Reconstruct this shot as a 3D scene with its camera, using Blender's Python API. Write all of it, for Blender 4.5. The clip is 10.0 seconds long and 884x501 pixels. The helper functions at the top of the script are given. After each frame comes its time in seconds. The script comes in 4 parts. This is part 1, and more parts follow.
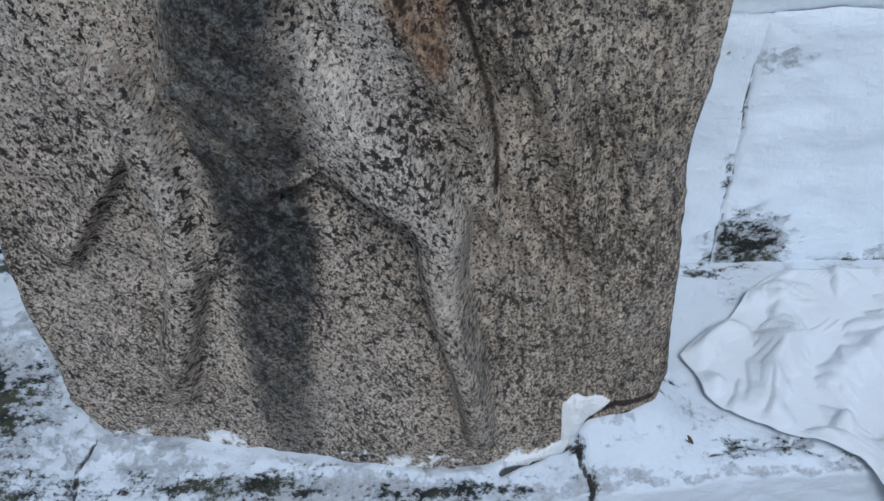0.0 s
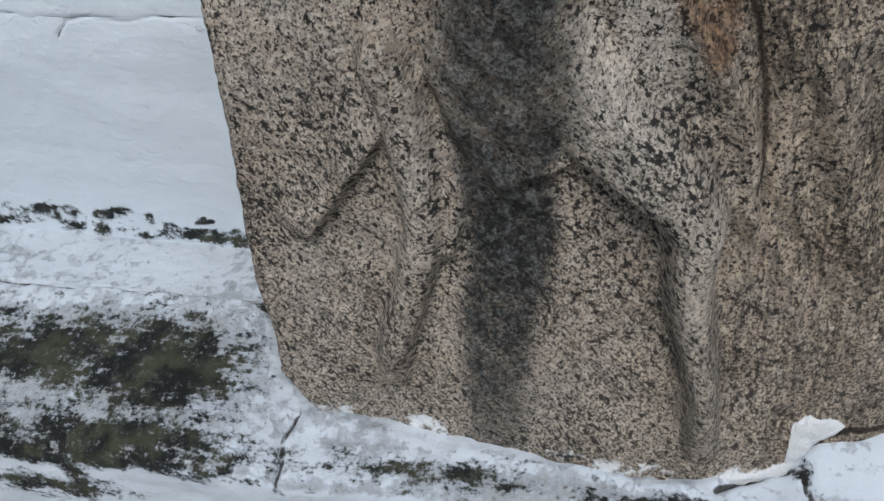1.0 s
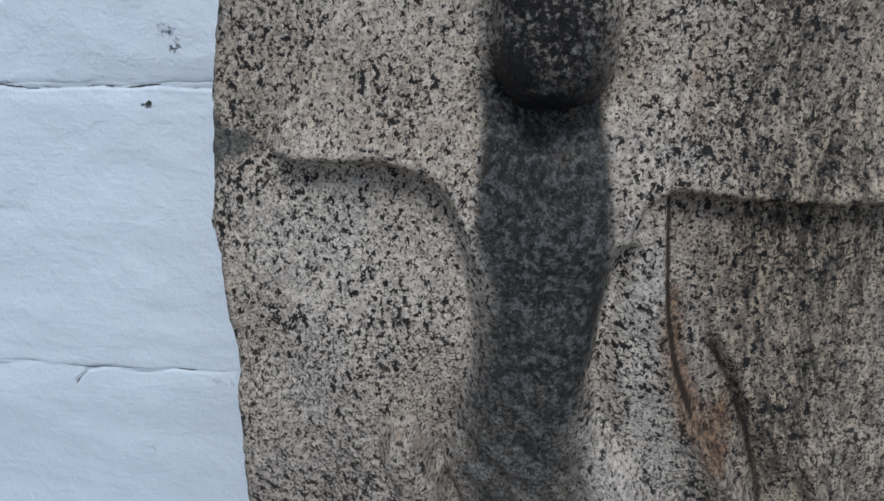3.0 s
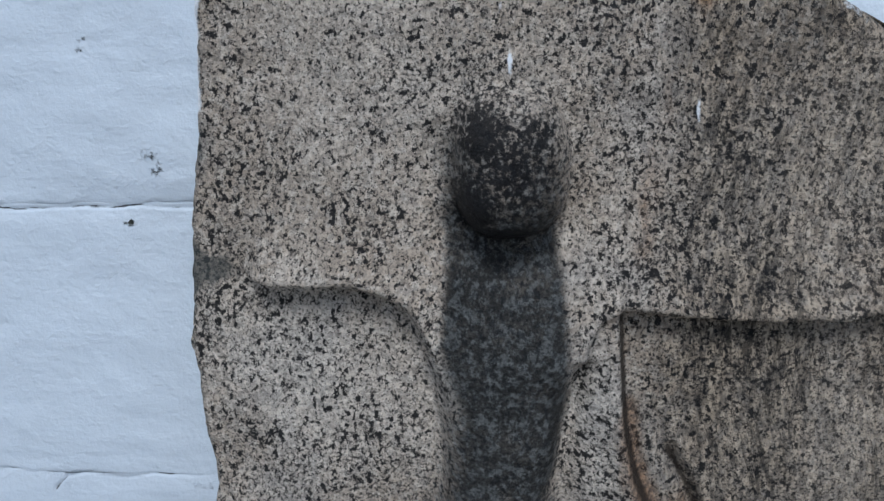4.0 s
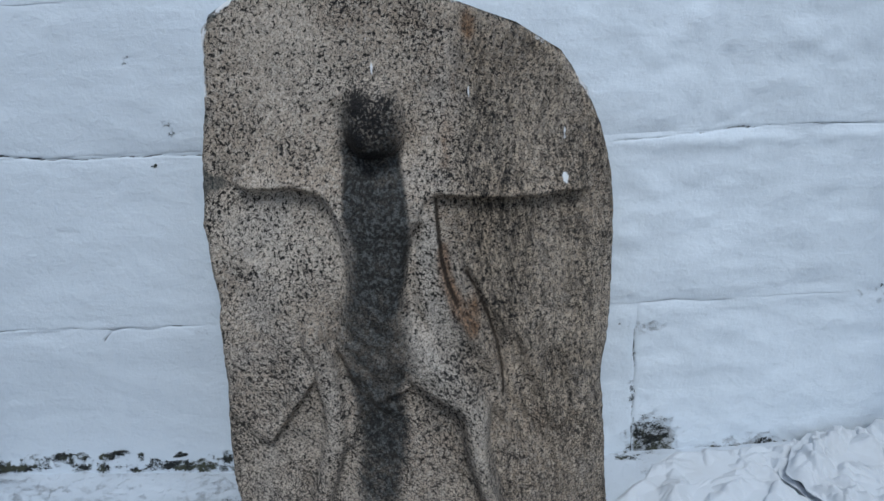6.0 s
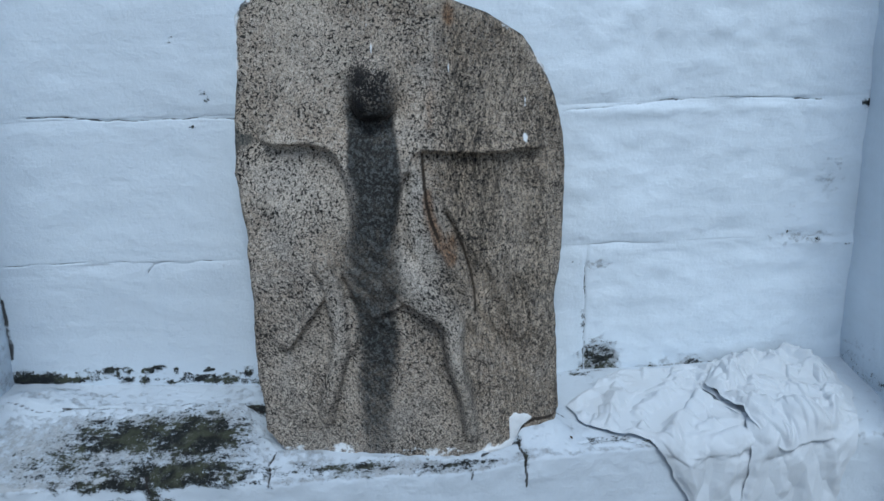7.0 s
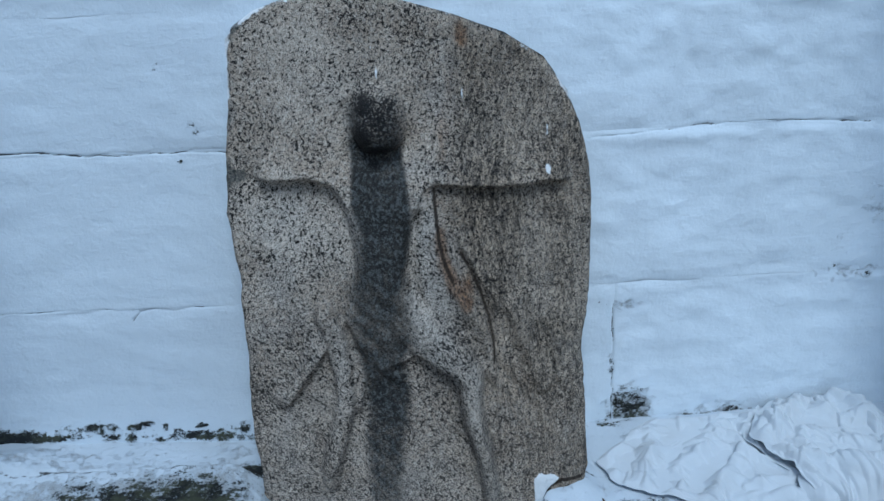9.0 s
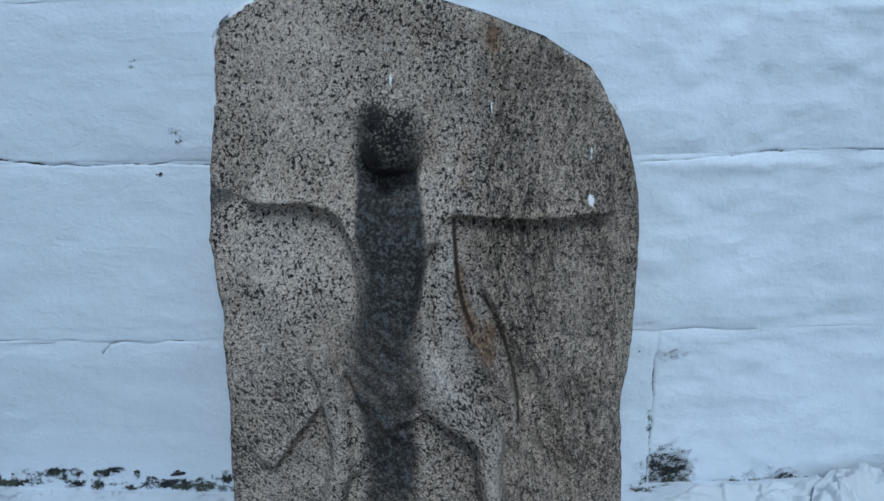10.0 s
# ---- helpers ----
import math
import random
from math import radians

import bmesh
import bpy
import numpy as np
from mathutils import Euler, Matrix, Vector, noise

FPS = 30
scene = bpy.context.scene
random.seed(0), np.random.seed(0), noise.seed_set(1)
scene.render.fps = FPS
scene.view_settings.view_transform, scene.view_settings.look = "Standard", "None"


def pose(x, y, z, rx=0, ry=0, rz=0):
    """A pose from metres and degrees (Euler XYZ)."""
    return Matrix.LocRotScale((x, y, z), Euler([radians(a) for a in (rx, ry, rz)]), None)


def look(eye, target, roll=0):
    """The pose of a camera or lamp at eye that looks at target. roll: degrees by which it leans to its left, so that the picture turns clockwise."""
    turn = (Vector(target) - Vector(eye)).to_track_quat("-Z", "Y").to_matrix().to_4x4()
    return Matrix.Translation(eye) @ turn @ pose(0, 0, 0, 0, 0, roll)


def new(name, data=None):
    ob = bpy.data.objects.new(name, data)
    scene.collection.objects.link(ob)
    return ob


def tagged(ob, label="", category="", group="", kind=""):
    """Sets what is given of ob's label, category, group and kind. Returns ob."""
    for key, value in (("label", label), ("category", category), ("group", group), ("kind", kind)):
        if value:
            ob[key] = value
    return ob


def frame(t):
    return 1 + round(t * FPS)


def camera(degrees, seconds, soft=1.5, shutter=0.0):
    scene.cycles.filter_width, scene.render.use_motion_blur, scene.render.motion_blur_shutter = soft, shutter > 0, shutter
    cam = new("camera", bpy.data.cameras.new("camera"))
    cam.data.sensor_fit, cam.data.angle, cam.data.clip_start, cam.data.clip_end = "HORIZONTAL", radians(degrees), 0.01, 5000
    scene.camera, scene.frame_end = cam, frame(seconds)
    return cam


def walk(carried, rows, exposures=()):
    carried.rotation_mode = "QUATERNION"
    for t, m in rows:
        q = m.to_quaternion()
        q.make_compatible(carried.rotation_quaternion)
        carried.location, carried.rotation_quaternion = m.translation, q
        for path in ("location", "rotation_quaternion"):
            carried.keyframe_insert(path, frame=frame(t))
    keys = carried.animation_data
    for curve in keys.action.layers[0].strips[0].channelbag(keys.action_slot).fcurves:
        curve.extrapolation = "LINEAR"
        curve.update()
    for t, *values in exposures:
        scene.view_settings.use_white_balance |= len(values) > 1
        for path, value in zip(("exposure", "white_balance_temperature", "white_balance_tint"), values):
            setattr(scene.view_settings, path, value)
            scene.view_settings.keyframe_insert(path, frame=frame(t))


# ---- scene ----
cam = camera(61.8, 10.0)
PATH = [
    (0, (0.013, 0.066, 1.31), (-0.039, 1.616, 0.048), -2.8),
    (0.5, (-0.035, 0.065, 1.294), (-0.189, 1.602, 0.024), -3.4),
    (1, (-0.111, 0.065, 1.302), (-0.416, 1.595, 0.051), -4.4),
    (1.5, (-0.148, 0.067, 1.331), (-0.41, 1.687, 0.187), -2.2),
    (2, (-0.155, 0.073, 1.372), (-0.367, 1.806, 0.396), -2.8),
    (2.5, (-0.167, 0.08, 1.41), (-0.366, 1.89, 0.583), -1.5),
    (4, (-0.151, 0.064, 1.502), (-0.292, 1.969, 0.91), -1.7),
    (4.5, (-0.14, 0.022, 1.527), (-0.171, 1.952, 1.003), -2.0),
    (5, (-0.123, -0.111, 1.529), (-0.094, 1.816, 0.994), -1.4),
    (5.5, (-0.076, -0.304, 1.543), (-0.05, 1.594, 0.912), -0.9),
    (6, (-0.085, -0.48, 1.543), (-0.015, 1.424, 0.934), -2.1),
    (6.2, (-0.096, -0.564, 1.543), (0.007, 1.322, 0.884), -1.4),
    (7.3, (-0.091, -0.799, 1.577), (0.007, 1.089, 0.923), -1.5),
    (7.5, (-0.103, -0.803, 1.586), (-0.022, 1.094, 0.956), -1.7),
    (8, (-0.11, -0.799, 1.596), (-0.007, 1.102, 0.982), -1.6),
    (8.5, (-0.101, -0.776, 1.578), (-0.034, 1.127, 0.963), -2.6),
    (9, (-0.101, -0.625, 1.557), (-0.009, 1.279, 0.953), -2.3),
    (9.5, (-0.116, -0.481, 1.555), (0.018, 1.414, 0.924), -1.1),
    (10, (-0.103, -0.417, 1.558), (-0.040, 1.488, 0.949), -0.5),
]
EXPOSURES = [
    (0.0, 0.07, 5550, 6), (0.5, 0.05, 5750, 7), (1.0, 0.14, 6250, 7), (2.0, 0.14, 6250, 7), (2.7, 0.12, 5900, 6), (4.0, 0.05, 5600, 6), (4.5, 0.1, 5700, 6), (5.0, 0.03, 5850, 7),
    (5.5, -0.17, 5780, 6), (6.2, -0.15, 5600, 4), (7.3, -0.06, 5250, 1), (7.5, -0.06, 5220, 1), (8.0, -0.11, 5050, 0), (9.0, -0.18, 4950, -1), (10.0, -0.20, 5100, 0),
]
walk(cam, [(t, look(eye, target, roll)) for t, eye, target, roll in PATH], EXPOSURES)

# ---------- light ----------
SUN_EL, SUN_AZ = 54.0, 176.0
world = bpy.data.worlds.new("sky")
scene.world = world
world.use_nodes = True
wn = world.node_tree
sky = wn.nodes.new("ShaderNodeTexSky")
sky.sky_type, sky.sun_disc = "NISHITA", False
sky.sun_elevation, sky.sun_rotation = radians(SUN_EL), radians(SUN_AZ)
sky.dust_density, sky.ozone_density = 2.0, 1.0
wn.links.new(sky.outputs[0], wn.nodes["Background"].inputs[0])
wn.nodes["Background"].inputs[1].default_value = 0.085
sun = new("sun", bpy.data.lights.new("sun", "SUN"))
sun.data.energy, sun.data.angle, sun.data.color = 1.85, radians(22), (1.0, 0.97, 0.93)
sun_way = Vector((math.sin(radians(SUN_AZ)) * math.cos(radians(SUN_EL)), math.cos(radians(SUN_AZ)) * math.cos(radians(SUN_EL)), math.sin(radians(SUN_EL))))
sun.matrix_world = look(sun_way * 10, (0, 0, 0))


# ---------- node helpers ----------
class Nodes:
    """A material and short names for its nodes."""

    def __init__(self, name, rough=0.8, gloss=0.25):
        self.m = bpy.data.materials.new(name)
        self.m.use_nodes = True
        self.t = self.m.node_tree
        self.b = self.t.nodes["Principled BSDF"]
        self.b.inputs["Roughness"].default_value = rough
        self.b.inputs["Specular IOR Level"].default_value = gloss
        self.co = self.t.nodes.new("ShaderNodeTexCoord").outputs["Object"]

    def put(self, socket, value):
        if isinstance(value, bpy.types.NodeSocket):
            self.t.links.new(value, socket)
        elif isinstance(value, tuple) and len(value) == 3 and socket.type == "RGBA":
            socket.default_value = (*value, 1)
        else:
            socket.default_value = value

    def stretch(self, sx, sy, sz, vec=None):
        n = self.t.nodes.new("ShaderNodeMapping")
        self.put(n.inputs["Vector"], vec or self.co)
        n.inputs["Scale"].default_value = (sx, sy, sz)
        return n.outputs[0]

    def turned(self, degrees):
        """Coordinates turned about the y axis."""
        n = self.t.nodes.new("ShaderNodeMapping")
        self.put(n.inputs["Vector"], self.co)
        n.inputs["Rotation"].default_value = (0, radians(degrees), 0)
        return n.outputs[0]

    def joined(self, x, vec):
        """The vector with another x."""
        n, parted = self.t.nodes.new("ShaderNodeCombineXYZ"), self.t.nodes.new("ShaderNodeSeparateXYZ")
        self.put(parted.inputs[0], vec)
        self.put(n.inputs[0], x)
        self.put(n.inputs[1], parted.outputs[1])
        self.put(n.inputs[2], parted.outputs[2])
        return n.outputs[0]

    def noise(self, scale, detail=3.0, rough=0.55, vec=None, distortion=0.0):
        n = self.t.nodes.new("ShaderNodeTexNoise")
        self.put(n.inputs["Vector"], vec or self.co)
        for k, v in (("Scale", scale), ("Detail", detail), ("Roughness", rough), ("Distortion", distortion)):
            n.inputs[k].default_value = v
        return n.outputs[0]

    def cells(self, scale, vec=None, feature="F1", out="Distance"):
        n = self.t.nodes.new("ShaderNodeTexVoronoi")
        n.feature = feature
        self.put(n.inputs["Vector"], vec or self.co)
        n.inputs["Scale"].default_value = scale
        return n.outputs[out]

    def ramp(self, fac, *stops):
        n = self.t.nodes.new("ShaderNodeValToRGB")
        self.put(n.inputs[0], fac)
        el = n.color_ramp.elements
        while len(el) < len(stops):
            el.new(0.5)
        for e, (p, c) in zip(el, stops):
            e.position = p
            e.color = (c, c, c, 1) if isinstance(c, (int, float)) else (*c, 1)
        return n.outputs[0]

    def mix(self, fac, a, b, blend="MIX"):
        n = self.t.nodes.new("ShaderNodeMix")
        n.data_type, n.blend_type = "RGBA", blend
        self.put(n.inputs[0], fac)
        self.put(n.inputs[6], a)
        self.put(n.inputs[7], b)
        return n.outputs[2]

    def calc(self, op, a, b=0.0, clamp=False):
        n = self.t.nodes.new("ShaderNodeMath")
        n.operation, n.use_clamp = op, clamp
        self.put(n.inputs[0], a)
        self.put(n.inputs[1], b)
        return n.outputs[0]

    def attr(self, name):
        n = self.t.nodes.new("ShaderNodeAttribute")
        n.attribute_name = name
        return n.outputs["Fac"]

    def soft(self, value, lo, hi):
        n = self.t.nodes.new("ShaderNodeMapRange")
        n.interpolation_type = "SMOOTHSTEP"
        self.put(n.inputs[0], value)
        n.inputs[1].default_value, n.inputs[2].default_value = lo, hi
        return n.outputs[0]

    def finish(self, colour, height=None, depth=0.002, strength=0.6, rough=None):
        self.put(self.b.inputs["Base Color"], colour)
        if rough is not None:
            self.put(self.b.inputs["Roughness"], rough)
        if height is not None:
            n = self.t.nodes.new("ShaderNodeBump")
            n.inputs["Strength"].default_value, n.inputs["Distance"].default_value = strength, depth
            self.put(n.inputs["Height"], height)
            self.put(self.b.inputs["Normal"], n.outputs[0])
        return self.m


def granite():
    n = Nodes("speckled_granite", 0.75)
    n.b.inputs["Specular IOR Level"].default_value = 0.22
    n.co = n.stretch(1, 0.35, 1)
    big = n.noise(7, 4)
    grain = n.noise(260, 4, 0.75)
    tan, worn, dense, slant = n.attr("tan"), n.attr("worn"), n.attr("dense"), n.attr("slant")
    # the grain's run: even above, slanting below, fanning upright streaks in the brown part
    slanting = n.stretch(0.72, 1.0, 1.1, n.turned(-42))
    upright = n.joined(n.attr("fan"), n.stretch(1, 1, 0.22))
    pale = n.mix(n.soft(big, 0.35, 0.65), (0.455, 0.368, 0.282), (0.605, 0.515, 0.418))
    pale = n.mix(n.calc("MULTIPLY", n.soft(n.noise(11, 4, 0.6), 0.50, 0.68), 0.45), pale, (0.34, 0.33, 0.315))
    feld = n.soft(n.noise(120, 3, 0.6), 0.46, 0.60)
    pale = n.mix(n.calc("MULTIPLY", feld, 0.55), pale, (0.71, 0.63, 0.53))
    pale = n.mix(n.calc("MULTIPLY", worn, 0.72), pale, (0.73, 0.665, 0.58))
    # the slanting lower part is mixed darker, towards grey-brown
    pale = n.mix(n.calc("MULTIPLY", slant, 0.26), pale, (0.36, 0.315, 0.265))
    pale = n.mix(n.soft(grain, 0.40, 0.58), n.mix(0.52, pale, (0.10, 0.09, 0.085)), pale)
    brown = n.mix(n.soft(n.noise(170, 4, 0.7, n.stretch(1, 1, 0.45)), 0.42, 0.60), (0.090, 0.072, 0.053), (0.44, 0.350, 0.248))
    pale = n.mix(n.calc("MULTIPLY", tan, 0.80), pale, brown)
    # dark mica and hornblende flecks at two sizes, thicker in some places
    where = n.calc("MULTIPLY", n.calc("SUBTRACT", n.noise(12, 3), 0.5), 0.18)
    even = n.noise(200, 3.2, 0.66, n.stretch(1, 1, 0.85), 0.1)
    drawn = n.noise(195, 3.0, 0.66, slanting, 0.1)
    f1 = n.mix(slant, even, drawn)
    f1 = n.calc("ADD", n.calc("ADD", f1, where), n.calc("ADD", n.calc("MULTIPLY", dense, -0.008), n.calc("MULTIPLY", tan, -0.004)))
    fleck = n.soft(n.calc("SUBTRACT", f1, n.calc("MULTIPLY", worn, 0.012)), 0.545, 0.592)
    f2 = n.calc("ADD", n.calc("ADD", n.noise(400, 2, 0.6), where), n.calc("ADD", n.calc("MULTIPLY", dense, 0.046), n.calc("MULTIPLY", slant, 0.012)))
    f2 = n.soft(n.calc("SUBTRACT", f2, n.calc("MULTIPLY", worn, 0.03)), 0.540, 0.60)
    fine = n.calc("SUBTRACT", 1.0, n.calc("MULTIPLY", n.calc("MAXIMUM", dense, n.calc("MULTIPLY", slant, 0.2)), 0.14))
    dark = n.calc("MULTIPLY", n.calc("MAXIMUM", n.calc("MULTIPLY", fleck, 0.97), n.calc("MULTIPLY", f2, 0.76)), fine)
    streak = n.soft(n.calc("ADD", n.noise(105, 5, 0.8, upright), n.calc("MULTIPLY", where, 0.7)), 0.485, 0.60)
    pale = n.mix(n.calc("MULTIPLY", n.calc("MULTIPLY", streak, tan), 0.84), pale, (0.030, 0.026, 0.022))
    seams = n.soft(n.noise(60, 5, 0.7, n.stretch(0.22, 1.0, 1.3, n.turned(-42))), 0.54, 0.66)
    pale = n.mix(n.calc("MULTIPLY", n.calc("MULTIPLY", seams, slant), 0.30), pale, (0.055, 0.052, 0.050))
    col = n.mix(dark, pale, (0.009, 0.009, 0.010))
    # rust runs
    rust = n.soft(n.calc("ADD", n.attr("rust"), n.calc("MULTIPLY", n.calc("SUBTRACT", n.noise(55, 5, 0.65, n.stretch(1, 1, 0.35)), 0.5), 1.2)), 0.25, 1.0)
    col = n.mix(n.calc("MULTIPLY", n.calc("MULTIPLY", rust, n.calc("SUBTRACT", 1.0, n.calc("MULTIPLY", dark, 0.8))), 0.70), col, n.mix(n.soft(grain, 0.4, 0.65), (0.085, 0.040, 0.017), (0.34, 0.175, 0.072)))
    # old oil stain down the middle
    st = n.calc("ADD", n.attr("stain"), n.calc("MULTIPLY", n.calc("SUBTRACT", n.noise(30, 7, 0.74), 0.5), 1.0))
    st = n.calc("ADD", st, n.calc("MULTIPLY", n.calc("SUBTRACT", n.noise(50, 5, 0.7, n.stretch(0.25, 1.0, 1.3, n.turned(-42))), 0.5), n.calc("MULTIPLY", slant, 0.9)))
    stain = n.soft(st, 0.10, 1.02)
    oil = n.mix(n.soft(n.calc("ADD", grain, n.calc("MULTIPLY", feld, 0.22)), 0.46, 0.82), (0.009, 0.0102, 0.0102), (0.098, 0.103, 0.101))
    oil = n.mix(n.calc("MULTIPLY", dark, 0.6), oil, (0.012, 0.012, 0.013))
    col = n.mix(n.calc("MULTIPLY", stain, 0.96), col, oil)
    # soot blotches on the head, with the shade of its underside painted in
    soot_and_shade = n.soft(n.calc("ADD", n.attr("soot_and_shade"), n.calc("MULTIPLY", n.calc("SUBTRACT", n.noise(230, 4, 0.7), 0.5), 3.4)), 0.22, 0.80)
    col = n.mix(n.calc("MULTIPLY", soot_and_shade, 0.96), col, (0.005, 0.005, 0.006))
    crack = n.soft(n.calc("ADD", n.attr("crack"), n.calc("MULTIPLY", n.calc("SUBTRACT", n.noise(140, 4, 0.7), 0.5), 0.9)), 0.35, 0.9)
    col = n.mix(n.calc("MULTIPLY", crack, 0.9), col, (0.022, 0.016, 0.012))
    lich = n.soft(n.calc("ADD", n.attr("lichen"), n.calc("MULTIPLY", n.calc("SUBTRACT", n.noise(60, 5, 0.7), 0.5), 1.4)), 0.45, 0.9)
    col = n.mix(n.calc("MULTIPLY", lich, 0.75), col, (0.05, 0.055, 0.052))
    wash = n.soft(n.calc("ADD", n.attr("paint"), n.calc("MULTIPLY", n.calc("SUBTRACT", n.noise(120, 5, 0.7), 0.5), 1.1)), 0.45, 0.7)
    col = n.mix(wash, col, (0.78, 0.79, 0.80))
    rough = n.mix(stain, (0.82, 0.82, 0.82), (0.62, 0.62, 0.62))
    hgt = n.calc("ADD", n.calc("MULTIPLY", n.noise(190, 5, 0.7), 1.0), n.calc("MULTIPLY", n.noise(45, 4, 0.6), 1.6))
    hgt = n.calc("SUBTRACT", hgt, n.calc("MULTIPLY", n.calc("MULTIPLY", seams, slant), 0.5))
    hgt = n.calc("SUBTRACT", hgt, n.calc("MULTIPLY", n.calc("MULTIPLY", streak, tan), 0.2))
    return n.finish(col, hgt, 0.0045, 0.9, rough)


def whitewash(name="old_whitewash", tint=(0.758, 0.822, 0.886)):
    n = Nodes(name, 0.9, 0.12)
    brush = n.noise(9, 6, 0.6, n.stretch(1, 1, 5.0))
    blot = n.noise(3.2, 5, 0.6)
    col = n.mix(n.soft(blot, 0.35, 0.7), tint, tuple(v * 0.90 for v in tint))
    # wash mixed towards blue-grey by the mesh's mask
    col = n.mix(n.attr("grey"), col, (0.57, 0.62, 0.68))
    col = n.mix(n.calc("MULTIPLY", n.soft(brush, 0.5, 0.75), 0.22), col, (0.65, 0.69, 0.74))
    # grey wear, then moss and black mould, then open cracks
    wear = n.soft(n.calc("ADD", n.attr("wear"), n.calc("MULTIPLY", n.calc("SUBTRACT", n.noise(52, 10, 0.8, n.stretch(1, 1, 1.4)), 0.5), 2.6)), 0.62, 1.1)
    col = n.mix(n.calc("MULTIPLY", wear, 0.62), col, n.mix(n.noise(70, 4), (0.15, 0.15, 0.15), (0.48, 0.47, 0.46)))
    mo = n.calc("ADD", n.attr("moss"), n.calc("MULTIPLY", n.calc("SUBTRACT", n.noise(58, 8, 0.7, n.stretch(0.6, 1.15, 1.0)), 0.5), 2.8))
    mo = n.calc("ADD", mo, n.calc("MULTIPLY", n.calc("SUBTRACT", n.noise(165, 5, 0.75), 0.5), 2.0))
    moss = n.calc("MULTIPLY", n.soft(mo, 0.44, 0.90), n.soft(n.attr("moss"), 0.04, 0.25))
    green = n.mix(n.soft(n.noise(26, 5, 0.6), 0.42, 0.62), (0.008, 0.009, 0.008), (0.055, 0.058, 0.034))
    green = n.mix(n.calc("MULTIPLY", n.soft(n.noise(90, 6, 0.75), 0.52, 0.70), 0.6), green, (0.17, 0.175, 0.15))
    col = n.mix(n.calc("MULTIPLY", moss, 0.97), col, green)
    crack = n.soft(n.calc("ADD", n.attr("crack"), n.calc("MULTIPLY", n.calc("SUBTRACT", n.noise(80, 5, 0.7), 0.5), 0.9)), 0.4, 0.75)
    col = n.mix(n.calc("MULTIPLY", crack, 0.93), col, (0.035, 0.032, 0.03))
    hgt = n.calc("ADD", n.calc("ADD", n.calc("MULTIPLY", brush, 0.16), n.calc("ADD", n.calc("MULTIPLY", n.noise(15, 5, 0.52), 0.42), n.calc("MULTIPLY", n.soft(n.noise(36, 5, 0.6), 0.40, 0.60), 0.065))), n.calc("MULTIPLY", n.noise(150, 4, 0.7), 0.13))
    hgt = n.calc("SUBTRACT", hgt, n.calc("MULTIPLY", wear, 0.35))
    hgt = n.calc("ADD", hgt, n.calc("MULTIPLY", moss, n.noise(210, 4, 0.8)))
    return n.finish(col, hgt, 0.013, 0.6)


def cotton():
    n = Nodes("white_cotton", 0.9)
    dirt = n.soft(n.noise(7, 6, 0.65), 0.45, 0.8)
    col = n.mix(n.calc("MULTIPLY", dirt, 0.3), (0.585, 0.615, 0.65), (0.43, 0.42, 0.41))
    weave = n.noise(900, 2, 0.6)
    n.b.inputs["Sheen Weight"].default_value = 0.15
    return n.finish(col, n.calc("ADD", n.calc("MULTIPLY", n.noise(38, 5, 0.6), 1.0), n.calc("MULTIPLY", weave, 0.1)), 0.0035, 0.6)


def paving():
    n = Nodes("worn_courtyard_stone", 0.9)
    col = n.mix(n.soft(n.noise(2.2, 6, 0.6), 0.35, 0.65), (0.30, 0.28, 0.25), (0.22, 0.205, 0.19))
    col = n.mix(n.calc("MULTIPLY", n.soft(n.noise(60, 5), 0.5, 0.7), 0.4), col, (0.13, 0.12, 0.11))
    return n.finish(col, n.noise(35, 7, 0.65), 0.004, 0.6)


def leaf_brown():
    n = Nodes("dry_leaf_brown", 0.8)
    return n.finish(n.mix(n.noise(300, 3), (0.05, 0.035, 0.025), (0.10, 0.07, 0.045)))


GRANITE, WASH, COTTON, PAVING, LEAF = granite(), whitewash(), cotton(), paving(), leaf_brown()
WASH_LEDGE = whitewash("whitewashed_ledge_plaster", (0.58, 0.628, 0.685))


# ---------- numeric helpers ----------
def smooth(v, lo, hi):
    t = np.clip((v - lo) / (hi - lo), 0, 1)
    return t * t * (3 - 2 * t)


def vnoise(x, y, size, seed=0, octaves=3):
    """Smooth value noise in -1..1; size: metres of the largest lumps."""
    x, y = np.broadcast_arrays(np.asarray(x, float), np.asarray(y, float))
    total, amp, norm = np.zeros(x.shape), 1.0, 0.0
    for o in range(octaves):
        u, v = x / size + 31.7 * o + seed * 7.13, y / size - 17.3 * o + seed * 3.71
        i, j = np.floor(u), np.floor(v)
        f, g = u - i, v - j
        f, g = f * f * (3 - 2 * f), g * g * (3 - 2 * g)

        def lattice(a, b):
            h = np.sin(a * 127.1 + b * 311.7 + seed * 74.7 + o * 19.19) * 43758.5453
            return (h - np.floor(h)) * 2 - 1

        total += amp * ((lattice(i, j) * (1 - f) + lattice(i + 1, j) * f) * (1 - g) + (lattice(i, j + 1) * (1 - f) + lattice(i + 1, j + 1) * f) * g)
        norm += amp
        amp, size = amp * 0.5, size * 0.5
    return total / norm


